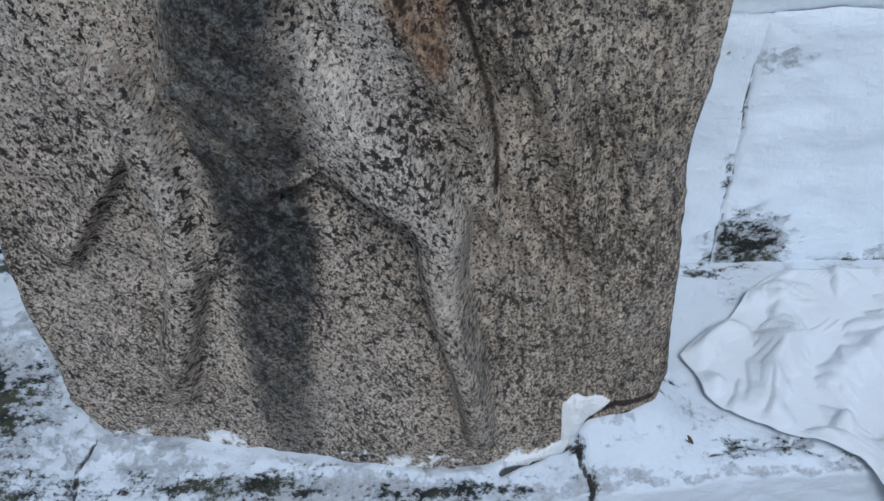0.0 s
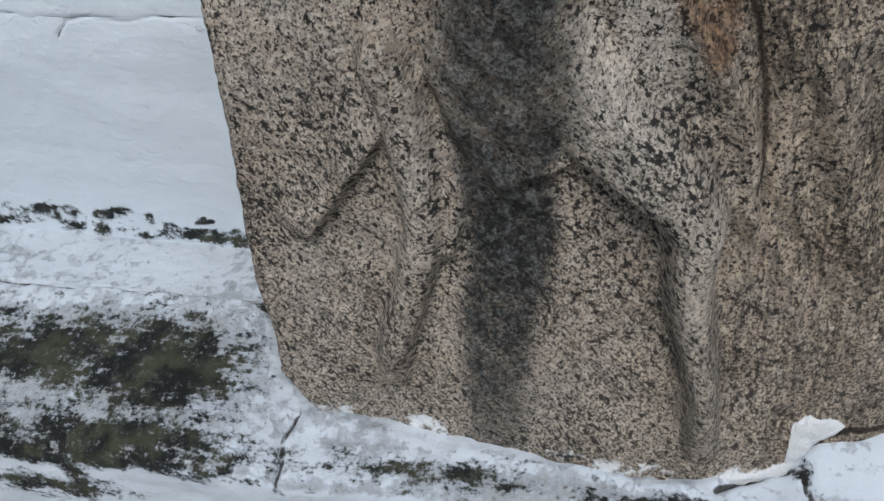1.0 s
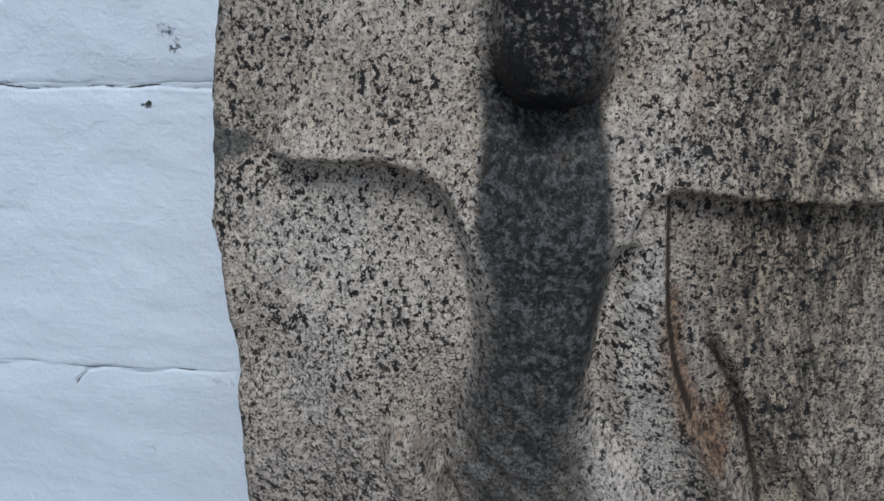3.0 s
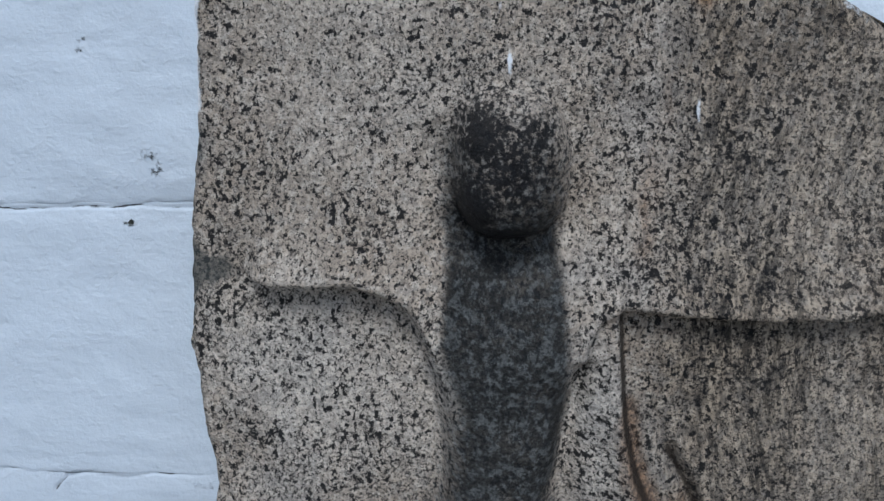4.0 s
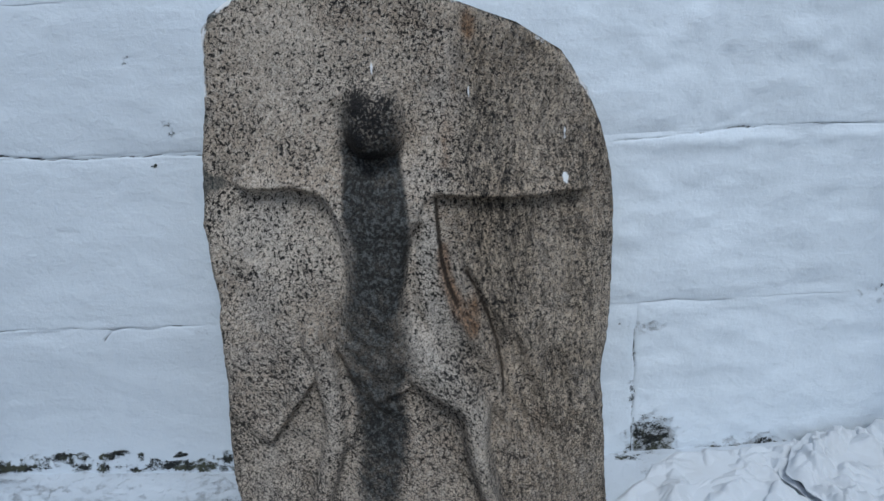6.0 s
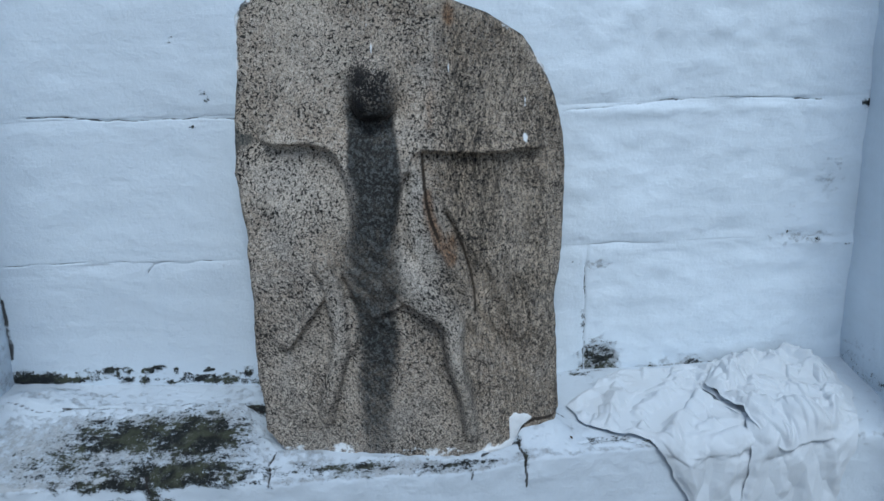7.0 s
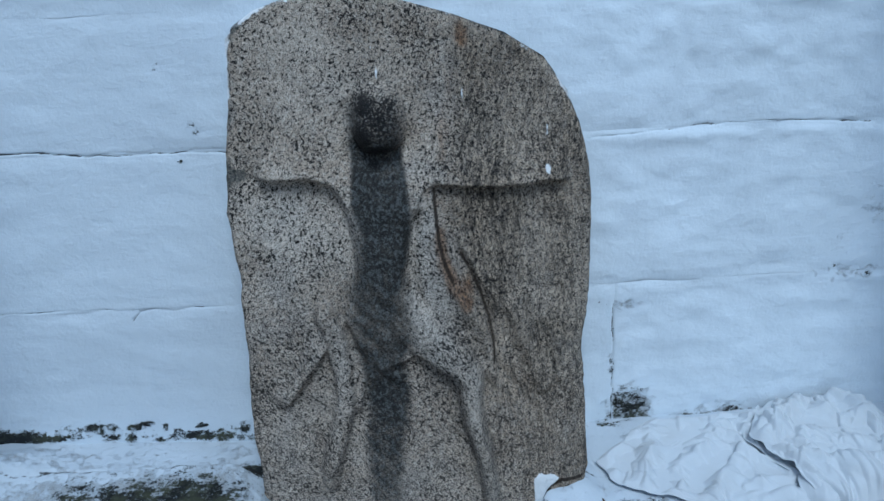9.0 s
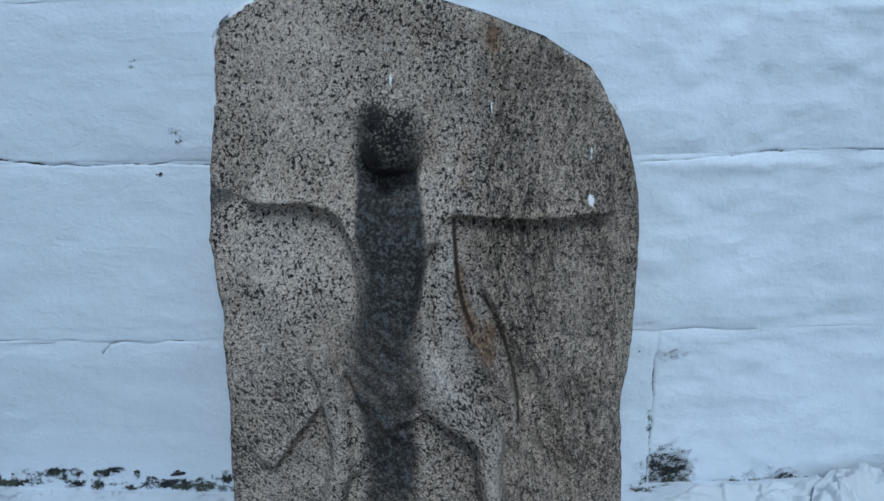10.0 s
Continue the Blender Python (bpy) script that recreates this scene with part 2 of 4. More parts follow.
def near(x, y, line):
    """Distance to a polyline, its signed side (positive: to the left of its way), and how far past its ends."""
    best = np.full(x.shape, 1e9)
    side, past = np.zeros(x.shape), np.zeros(x.shape)
    for k in range(len(line) - 1):
        (ax, ay), (bx, by) = line[k], line[k + 1]
        dx, dy = bx - ax, by - ay
        t = ((x - ax) * dx + (y - ay) * dy) / (dx * dx + dy * dy)
        tc = np.clip(t, 0, 1)
        d = np.hypot(x - ax - tc * dx, y - ay - tc * dy)
        s = np.sign(dx * (y - ay) - dy * (x - ax))
        over = np.zeros(x.shape)
        length = math.hypot(dx, dy)
        if k == 0:
            over = np.where(t < 0, -t * length, over)
        if k == len(line) - 2:
            over = np.where(t > 1, (t - 1) * length, over)
        upd = d < best
        best, side, past = np.where(upd, d, best), np.where(upd, s, side), np.where(upd, over, past)
    return best, side, past


def step_line(x, y, line, height, fade, soft=0.006, end=0.03):
    """A carved step along a line: proud on its left side, fading away from it, flat on its right."""
    d, s, past = near(x, y, line)
    sd = d * s
    return height * smooth(sd, -soft, soft) * np.exp(-np.maximum(sd, 0) / fade) * np.exp(-(past / end) ** 2)


def limb(x, y, line, radii, height):
    """A rounded limb along a line with a radius at each of its points."""
    best = np.zeros(x.shape)
    for k in range(len(line) - 1):
        (ax, ay), (bx, by) = line[k], line[k + 1]
        dx, dy = bx - ax, by - ay
        t = np.clip(((x - ax) * dx + (y - ay) * dy) / (dx * dx + dy * dy), 0, 1)
        r = radii[k] + (radii[k + 1] - radii[k]) * t
        q = np.clip(1 - (np.hypot(x - ax - t * dx, y - ay - t * dy) / r) ** 2, 0, 1)
        best = np.maximum(best, height * np.sqrt(q) * np.minimum(1, 0.35 + q))
    return best


def line_mark(x, y, line, width, end=0.004):
    d, _, past = near(x, y, line)
    return np.exp(-(d / width) ** 2) * np.exp(-(past / end) ** 2)


def spots(x, y, *marks):
    """Soft round marks (x, y, radius across, radius up, strength)."""
    out = np.zeros(x.shape)
    for mx, my, rx, ry, k in marks:
        out = np.maximum(out, k * np.exp(-(((x - mx) / rx) ** 2 + ((y - my) / ry) ** 2)))
    return out


def sheet(name, P, material, attrs=None, skirt=None):
    """A mesh from a grid of places P[row, column, 3]; skirt: further rows that close the rim backwards."""
    rows, cols = P.shape[:2]
    co = P.reshape(-1, 3)
    idx = np.arange(rows * cols).reshape(rows, cols)
    quads = np.stack([idx[:-1, :-1], idx[:-1, 1:], idx[1:, 1:], idx[1:, :-1]], -1).reshape(-1, 4)
    extra = {}
    if skirt is not None:
        rim = np.concatenate([idx[0, :-1], idx[:-1, -1], idx[-1, :0:-1], idx[:0:-1, 0]])
        prev, base = rim, len(co)
        parts_co, parts_q = [co], [quads]
        source = [np.arange(base)]
        for place in skirt:
            ring = place(co[rim])
            now = np.arange(base, base + len(rim))
            base += len(rim)
            parts_co.append(ring)
            source.append(rim)
            parts_q.append(np.stack([prev, now, np.roll(now, -1), np.roll(prev, -1)], -1)[:, ::-1])
            prev = now
        co, quads = np.concatenate(parts_co), np.concatenate(parts_q)
        extra = np.concatenate(source)
    me = bpy.data.meshes.new(name)
    me.from_pydata(co.tolist(), [], quads.tolist())
    for key, values in (attrs or {}).items():
        v = np.asarray(values, float).reshape(-1)
        if skirt is not None:
            v = v[extra]
        me.attributes.new(key, "FLOAT", "POINT").data.foreach_set("value", np.ascontiguousarray(v, dtype=np.float32))
    me.polygons.foreach_set("use_smooth", np.ones(len(me.polygons), dtype=bool))
    me.materials.append(material)
    me.validate()
    me.update()
    return me


def box_mesh(name, lo, hi, material, bevel=0.01):
    bm = bmesh.new()
    bmesh.ops.create_cube(bm, size=1)
    for v in bm.verts:
        v.co = Vector([lo[k] + (v.co[k] + 0.5) * (hi[k] - lo[k]) for k in range(3)])
    if bevel:
        bmesh.ops.bevel(bm, geom=bm.edges[:], offset=bevel, segments=2, affect="EDGES")
    me = bpy.data.meshes.new(name)
    bm.to_mesh(me)
    bm.free()
    me.materials.append(material)
    return me


def child(name, me, parent, label=""):
    ob = new(name, me)
    ob.parent = parent
    return tagged(ob, label)


# ---------- plan ----------
WALL_Y, LEDGE_Z, EDGE_Y = 0.747, 0.69, 0.46


def left_x(z):
    return -0.972 + 0.05 * (z - 0.82)


def right_x(z):
    return 0.930 - 0.05 * (z - 0.75)


def ledge_z(x, y):
    """Height of the ledge's top, without its small roughness."""
    slope = 0.05 + 0.07 * smooth(x, 0.12, 0.30) + 0.26 * smooth(-x, 0.37, 0.47)
    z = LEDGE_Z + slope * (y - EDGE_Y) 
    z = z - 0.015 * smooth(-x, -0.11, -0.02) * smooth(x, -0.42, -0.36)
    strip = smooth(y, 0.645, 0.650) * smooth(-x, 0.36, 0.40)
    z = z * (1 - strip) + strip * (0.743 - 0.06 * (x + 0.7))
    return z


# ---------- ground ----------
ground = new("ground", box_mesh("ground", (-400, -400, -0.3), (400, 400, 0.0), PAVING, 0))
tagged(ground, "worn grey stone paving of the courtyard", "ground", kind="structure")

# ---------- back wall of whitewashed stone blocks ----------
wall = new("wall_north", box_mesh("wall_north", (-2.2, WALL_Y + 0.012, 0.0), (2.2, WALL_Y + 0.45, 2.7), WASH, 0))
tagged(wall, "whitewashed masonry wall of large old stone blocks", "wall", kind="structure")

WALL_CRACKS = [
    ([(-0.83, 1.349), (-0.753, 1.347), (-0.69, 1.34)], 0.0016, 1.20),
    ([(-0.69, 1.34), (-0.595, 1.335), (-0.50, 1.337), (-0.421, 1.333)], 0.0012, 0.90),
    ([(-0.645, 1.012), (-0.63, 1.028), (-0.60, 1.034), (-0.565, 1.027), (-0.53, 1.033), (-0.47, 1.03)], 0.0014, 1.02),
    ([(-0.94, 1.037), (-0.80, 1.040), (-0.68, 1.037)], 0.0011, 0.82),
    ([(0.405, 1.337), (0.44, 1.341), (0.485, 1.344)], 0.0031, 1.20),
    ([(0.485, 1.344), (0.60, 1.345), (0.74, 1.340)], 0.0010, 0.72),
    ([(0.74, 1.339), (0.80, 1.334)], 0.0019, 0.96),
    ([(0.247, 1.328), (0.33, 1.332), (0.405, 1.337)], 0.0010, 0.60),
    ([(0.309, 0.985), (0.306, 0.93), (0.311, 0.90), (0.305, 0.86), (0.312, 0.84), (0.308, 0.80)], 0.0016, 0.85),
    ([(0.311, 0.80), (0.312, 0.71)], 0.0025, 1.20),
    ([(0.262, 1.005), (0.30, 0.985)], 0.0012, 0.90),
    ([(-0.952, 1.20), (-0.955, 1.10), (-0.961, 1.0)], 0.0025, 1.08),
    ([(-0.961, 1.0), (-0.966, 0.90), (-0.968, 0.82)], 0.0070, 1.32),
]


def wall_attrs(x, z):
    """Wear, moss and cracks of the back wall, and how grey its wash is."""
    wob = vnoise(x, z, 0.03, 5) * 0.004
    crack = np.zeros(x.shape)
    for line, width, k in WALL_CRACKS:
        crack = np.maximum(crack, k * line_mark(x + wob, z + vnoise(x, z, 0.025, 9) * 0.003, line, width, 0.006))
    crack = crack * np.clip(0.80 + 0.9 * vnoise(x, z, 0.035, 6, 2), 0.25, 1.05)
    low = 0.772 - 0.035 * smooth(x, -0.9, -0.45)
    band = np.exp(-((z - low - 0.004) / 0.016) ** 2) * smooth(-x, 0.36, 0.45)
    moss = band * (0.55 + 0.45 * np.clip(vnoise(x, z * 0.4, 0.09, 3) * 2.2 + 0.35, -0.6, 1)) * 0.95
    moss = np.maximum(moss, spots(x, z, (-0.93, 0.768, 0.07, 0.020, 1.5), (-0.86, 0.764, 0.06, 0.010, 1.3), (-0.76, 0.783, 0.03, 0.008, 1.3), (-0.675, 0.777, 0.010, 0.010, 1.6), (-0.72, 0.78, 0.016, 0.006, 1.2), (-0.57, 0.752, 0.022, 0.009, 1.3), (-0.535, 0.744, 0.022, 0.010, 1.5), (-0.69, 0.75, 0.012, 0.009, 1.4), (-0.46, 0.76, 0.015, 0.012, 1.1)))
    moss = np.maximum(moss, spots(x, z, (0.310, 0.93, 0.006, 0.02, 0.5), (0.309, 0.85, 0.008, 0.03, 0.6), (0.352, 0.745, 0.045, 0.05, 1.0), (0.335, 0.705, 0.05, 0.016, 1.2), (0.50, 0.715, 0.07, 0.018, 1.0), (0.57, 0.722, 0.05, 0.014, 0.95), (0.900, 1.325, 0.012, 0.012, 1.3), (-0.475, 1.372, 0.005, 0.010, 1.0), (-0.487, 1.388, 0.012, 0.004, 0.8), (-0.51, 1.322, 0.003, 0.003, 1.5), (-0.53, 1.49, 0.004, 0.004, 1.0), (0.765, 1.042, 0.010, 0.006, 0.9), (0.833, 1.024, 0.012, 0.006, 0.9), (0.905, 1.01, 0.008, 0.006, 0.9), (0.826, 1.163, 0.008, 0.006, 0.7)))
    wear = 0.22 + 0.25 * np.exp(-np.maximum(z - 0.72, 0) / 0.05)
    wear = np.maximum(wear, spots(x, z, (-0.479, 1.385, 0.02, 0.03, 0.62), (0.352, 0.745, 0.07, 0.08, 1.0), (0.80, 1.03, 0.13, 0.03, 0.72), (0.84, 1.17, 0.06, 0.10, 0.62), (0.77, 1.09, 0.03, 0.08, 0.6), (0.34, 0.985, 0.06, 0.02, 0.8), (0.54, 0.73, 0.12, 0.03, 0.8), (-0.47, 1.02, 0.05, 0.02, 0.6), (0.56, 1.03, 0.03, 0.008, 0.6), (-0.57, 0.93, 0.015, 0.08, 0.45)))
    rng = np.random.RandomState(4)
    for k in range(34):
        dot = rng.uniform(0.003, 0.0075)
        moss = np.maximum(moss, spots(x, z, (rng.uniform(-0.93, -0.43), rng.uniform(0.742, 0.785), dot * rng.uniform(0.9, 2.2), dot, rng.uniform(0.8, 1.5))))
    block = smooth(x, 0.309, 0.318) * smooth(-x, -0.402, -0.385) * smooth(-z, -0.80, -0.76)
    moss = np.maximum(moss, 0.72 * block)
    wear = np.maximum(wear, 1.3 * block)
    # greyer towards the left, most below the lower course's top
    grey = (0.45 + 0.3 * smooth(-z, -1.05, -1.02)) * smooth(-x, 0.2, 0.5) + 0.15 * vnoise(x, z, 0.3, 77)
    return {"wear": wear, "moss": moss, "crack": crack, "grey": np.clip(grey, 0, 1)}


def lines_between(a, b, fine=0.0016, coarse=0.009):
    """Grid lines from a to b, close together near both ends."""
    near_end = np.concatenate([np.arange(0, 0.012, fine), np.arange(0.012, 0.03, 0.003)])
    mid = np.linspace(a + 0.03, b - 0.03, max(2, int((b - a - 0.06) / coarse)))
    return np.concatenate([a + near_end, mid, (b - near_end)[::-1]])


def stone_block(x0, x1, z0, z1, seed, lip=0.0):
    gx, gz = np.meshgrid(lines_between(x0, x1), lines_between(z0, z1, coarse=0.007))
    flat = np.minimum(gz - z0, z1 - gz)
    upright = np.minimum(gx - x0, x1 - gx)
    gx, gz = gx + 0.006 * vnoise(gx, gz, 0.10, 91), gz + 0.005 * vnoise(gx, gz, 0.12, 92) + 0.002 * vnoise(gx, gz, 0.025, 93, 2)
    open_joint = 0.5 if abs(x0 - 0.309) < 0.01 else 0.03
    patch = np.clip(0.12 + 1.1 * vnoise(gx, gz, 0.11, seed), 0.0, 1)
    recess = 0.0024 * patch * np.exp(-(flat / 0.003) ** 1.3) + 0.002 * np.exp(-(flat / 0.02) ** 2)
    recess = recess + open_joint * 0.006 * np.exp(-(upright / 0.005) ** 1.3)
    lumps = 0.0035 * vnoise(gx, gz, 0.22, seed + 2) + (0.0025 + 0.0025 * smooth(gx, 0.1, 0.4)) * vnoise(gx, gz * 1.6, 0.06, seed + 3, 4)
    lumps = lumps * smooth(np.minimum(flat, upright), 0.0, 0.025)
    gy = WALL_Y + recess - lumps 
    gy = gy - lip * np.exp(-((z1 - 0.016 - gz) / 0.012) ** 2) * np.clip(0.5 + 1.3 * vnoise(gx, gz, 0.10, seed + 4, 2), 0, 1)
    at = wall_attrs(gx, gz)
    gy = gy + 0.003 * at["crack"]
    return sheet("stone_block", np.stack([gx, gy, gz], -1), WASH, at)


BLOCKS = [
    (-1.06, -0.632, 0.60, 1.032, 0), (-0.632, -0.10, 0.60, 1.032, 0), (-0.10, 0.309, 0.60, 1.032, 0), (0.309, 1.02, 0.60, 1.032, 0.004),
    (-1.06, -0.43, 1.032, 1.340, 0), (-0.43, 0.24, 1.032, 1.340, 0), (0.24, 1.02, 1.032, 1.340, 0.004),
    (-1.06, -0.30, 1.340, 1.582, 0), (-0.30, 0.42, 1.340, 1.582, 0), (0.42, 1.02, 1.340, 1.582, 0.004),
    (-1.06, -0.05, 1.582, 1.90, 0), (-0.05, 1.02, 1.582, 1.90, 0),
]
for k, (x0, x1, z0, z1, lip) in enumerate(BLOCKS):
    child("stone_block", stone_block(x0, x1, z0, z1, k + 1, lip), wall)

# ---------- side piers ----------


def pier(name, edge, out, seed, label):
    z = np.concatenate([np.arange(0.55, 1.7, 0.008), np.arange(1.7, 2.72, 0.1)])
    y = np.arange(0.30, WALL_Y + 0.012, 0.008)
    gy, gz = np.meshgrid(y, z)
    bump = 0.004 * vnoise(gy, gz, 0.15, seed) + 0.002 * vnoise(gy, gz, 0.04, seed + 1, 4)
    joint = 0.006 * np.exp(-((gz - 1.05 - 0.004 * vnoise(gy, gz * 0, 0.1, seed)) / 0.005) ** 2)
    gx = edge(gz) - out * (bump - joint) * 1.0
    corner = np.exp(-((WALL_Y - gy) / 0.006) ** 2)
    run = smooth(gz, 0.80, 0.86) * smooth(-gz, -1.22, -1.12) * np.clip(0.7 + 0.6 * vnoise(gz, gz * 0, 0.05, seed), 0, 1)
    attrs = {
        "wear": (0.46 if out < 0 else 0.24) + 0.35 * np.exp(-np.maximum(gz - 0.72, 0) / 0.14) + 0.1 * vnoise(gy, gz, 0.12, seed),
        "moss": 0.30 * np.exp(-np.maximum(gz - 0.72, 0) / 0.05) + 0.5 * spots(gy, gz, (0.56, 0.82, 0.03, 0.05, 0.8)),
        "crack": corner * run * (1.0 if out < 0 else 0.25),
    }
    P = np.stack([gx, gy, gz], -1)
    if out > 0:
        P = P[:, ::-1]
        attrs = {k: v[:, ::-1] for k, v in attrs.items()}
    me = sheet(name, P, WASH, attrs)
    ob = new(name, me)
    tagged(ob, label, "wall", kind="structure")
    a, b = sorted((edge(1.0) + out * 0.035, edge(1.0) + out * 1.2))
    child("pier_core", box_mesh("pier_core", (a, 0.302, 0.0), (b, WALL_Y + 0.01, 2.69), WASH, 0.012), ob)
    return ob


pier("wall_west", left_x, -1, 11, "whitewashed side wall with a dark crack in its corner")
pier("wall_east", right_x, 1, 17, "whitewashed side wall, flaking near the bottom")

# ---------- ledge ----------
BASE_LINE = [(-0.42, 0.60), (-0.392, 0.565), (-0.368, 0.536), (-0.28, 0.522), (-0.157, 0.503), (0.0, 0.49), (0.073, 0.490), (0.12, 0.512), (0.16, 0.545), (0.208, 0.572)]
LEDGE_CRACKS = [
    ([(-0.83, 0.648), (-0.70, 0.646), (-0.56, 0.649), (-0.41, 0.643)], 0.0025, 0.9),
    ([(-0.372, 0.536), (-0.380, 0.50), (-0.374, 0.47), (-0.378, 0.45)], 0.003, 0.9),
    ([(0.190, 0.566), (0.166, 0.561), (0.146, 0.550), (0.134, 0.536), (0.116, 0.520), (0.086, 0.502), (0.045, 0.488)], 0.0034, 1.2),
    ([(0.100, 0.510), (0.122, 0.503), (0.124, 0.488), (0.131, 0.468), (0.132, 0.40)], 0.0030, 1.05),
    ([(0.25, 0.482), (0.28, 0.490), (0.33, 0.487), (0.35, 0.500)], 0.002, 0.8),
    ([(0.33, 0.487), (0.36, 0.474)], 0.002, 0.75),
    ([(-0.61, 0.47), (-0.605, 0.44)], 0.005, 0.9),
    ([(-0.95, 0.66), (-0.88, 0.635), (-0.81, 0.646)], 0.0022, 0.7),
    ([(0.02, 0.470), (0.022, 0.44)], 0.003, 0.85),
]


def ledge():
    xs = np.arange(-1.03, 1.0, 0.0036)
    ys = np.arange(WALL_Y + 0.02, EDGE_Y + 0.008, -0.0034)
    drop = np.concatenate([np.arange(0.0, 0.06, 0.004), np.arange(0.06, 0.24, 0.012), np.linspace(0.25, 0.78, 12)])
    # d runs over the top and then down the front
    d = np.concatenate([ys, EDGE_Y - drop])
    gx, gd = np.meshgrid(xs, d)
    top = gd > EDGE_Y + 0.004
    yy = np.maximum(gd, EDGE_Y)
    wob = 0.004 * vnoise(gx, gd * 0, 0.14, 21) + 0.002 * vnoise(gx, gd, 0.03, 22)
    z = ledge_z(gx, yy) + 0.003 * vnoise(gx, gd, 0.09, 23) + 0.0018 * vnoise(gx, gd, 0.025, 24, 4)
    dist, side, past = near(gx, yy, BASE_LINE)
    front = side < 0
    collar = 0.009 * np.exp(-np.where(front, dist, dist * 0.4) / 0.016) * (0.7 + 0.9 * vnoise(gx, gd, 0.03, 25, 4)) * (past <= 0)
    collar *= 1 - 0.8 * smooth(gx, 0.06, 0.11)
    z = z + collar
    z = z + 0.018 * np.exp(-((gx + 0.90) / 0.06) ** 2 - ((yy - 0.675) / 0.035) ** 2) * (1 + 0.8 * vnoise(gx, gd, 0.03, 26))
    z = z + 0.032 * smooth(gx, 0.098, 0.135) * smooth(-gx, -0.250, -0.190) * np.exp(-(np.maximum(0.532 - yy, 0) / 0.046) ** 2) * smooth(-yy, -0.64, -0.58)
    back = np.maximum(0, EDGE_Y - gd)
    edge_round = 0.004 * np.exp(-np.maximum(gd - EDGE_Y, 0) / 0.004) + 0.008 * np.clip(vnoise(gx, gd, 0.04, 34), 0, 1) * np.exp(-np.maximum(gd - EDGE_Y, 0) / 0.010)
    z = np.where(gd > EDGE_Y, z - edge_round, z - edge_round - back)
    y = np.where(gd > EDGE_Y, gd, EDGE_Y - 0.004 * (1 - np.exp(-back / 0.004)))
    y = y + wob * smooth(-gd, -EDGE_Y - 0.03, -EDGE_Y) - 0.004 * vnoise(gx, gd, 0.06, 27, 4) * (gd <= EDGE_Y)
    y = y + 0.024 * smooth(gx, 0.05, 0.38) * smooth(-gd, -0.62, -EDGE_Y)
    crack = np.zeros(gx.shape)
    w1, w2 = vnoise(gx, gd, 0.03, 28) * 0.004, vnoise(gx, gd, 0.03, 29) * 0.004
    for line, width, k in LEDGE_CRACKS:
        crack = np.maximum(crack, k * line_mark(gx + w1, gd + w2, line, width, 0.006))
    z = z - 0.007 * crack * top
    moss = spots(gx, gd, (-0.67, 0.560, 0.16, 0.062, 1.15), (-0.53, 0.558, 0.11, 0.070, 1.3), (-0.57, 0.478, 0.20, 0.022, 1.15), (-0.78, 0.51, 0.12, 0.05, 0.75), (-0.62, 0.52, 0.15, 0.05, 0.62), (-0.60, 0.455, 0.20, 0.012, 1.2), (-0.64, 0.405, 0.09, 0.022, 1.05), (-0.60, 0.43, 0.014, 0.05, 1.2))
    moss = moss * (1 - 0.9 * spots(gx, gd, (-0.68, 0.52, 0.08, 0.020, 0.35)))
    moss = np.maximum(moss, spots(gx, gd, (-0.425, 0.648, 0.030, 0.016, 1.3), (-0.20, 0.480, 0.16, 0.022, 0.72), (-0.02, 0.470, 0.14, 0.014, 0.70), (-0.32, 0.495, 0.025, 0.012, 0.6), (0.30, 0.487, 0.06, 0.016, 0.58), (0.122, 0.500, 0.008, 0.010, 1.1), (0.131, 0.462, 0.007, 0.016, 1.0), (0.180, 0.553, 0.035, 0.010, 1.0), (0.20, 0.572, 0.04, 0.006, 0.9), (0.30, 0.735, 0.05, 0.015, 0.7), (0.40, 0.475, 0.05, 0.015, 0.5)))
    edge = np.exp(-((gd - EDGE_Y + 0.002) / 0.008) ** 2)
    moss = np.maximum(moss, edge * 0.95 * smooth(-gx, 0.38, 0.44) * smooth(gx, -0.9, -0.7))
    wear = 0.55 + 0.24 * vnoise(gx, gd, 0.08, 30) + 0.35 * edge + 0.30 * smooth(-gx, 0.38, 0.5) * smooth(-gd, -0.64, -0.6)
    wear = wear - 0.14 * smooth(gx, 0.08, 0.2)
    wear = np.where(gd < EDGE_Y, 0.26 + 0.35 * np.exp(-back / 0.02) + 0.1 * vnoise(gx, gd, 0.1, 33), wear)
    wear = np.maximum(wear, spots(gx, gd, (-0.14, 0.478, 0.24, 0.020, 0.98), (0.15, 0.47, 0.12, 0.012, 0.8), (-0.30, 0.505, 0.08, 0.012, 0.85), (0.32, 0.49, 0.07, 0.02, 0.75)))
    return sheet("ledge", np.stack([gx, y, z], -1)[:, ::-1], WASH_LEDGE, {"wear": wear[:, ::-1], "moss": moss[:, ::-1], "crack": crack[:, ::-1]})


shelf = new("ledge", ledge())
tagged(shelf, "whitewashed masonry ledge with dark moss stains and cracks", "ledge", kind="structure")

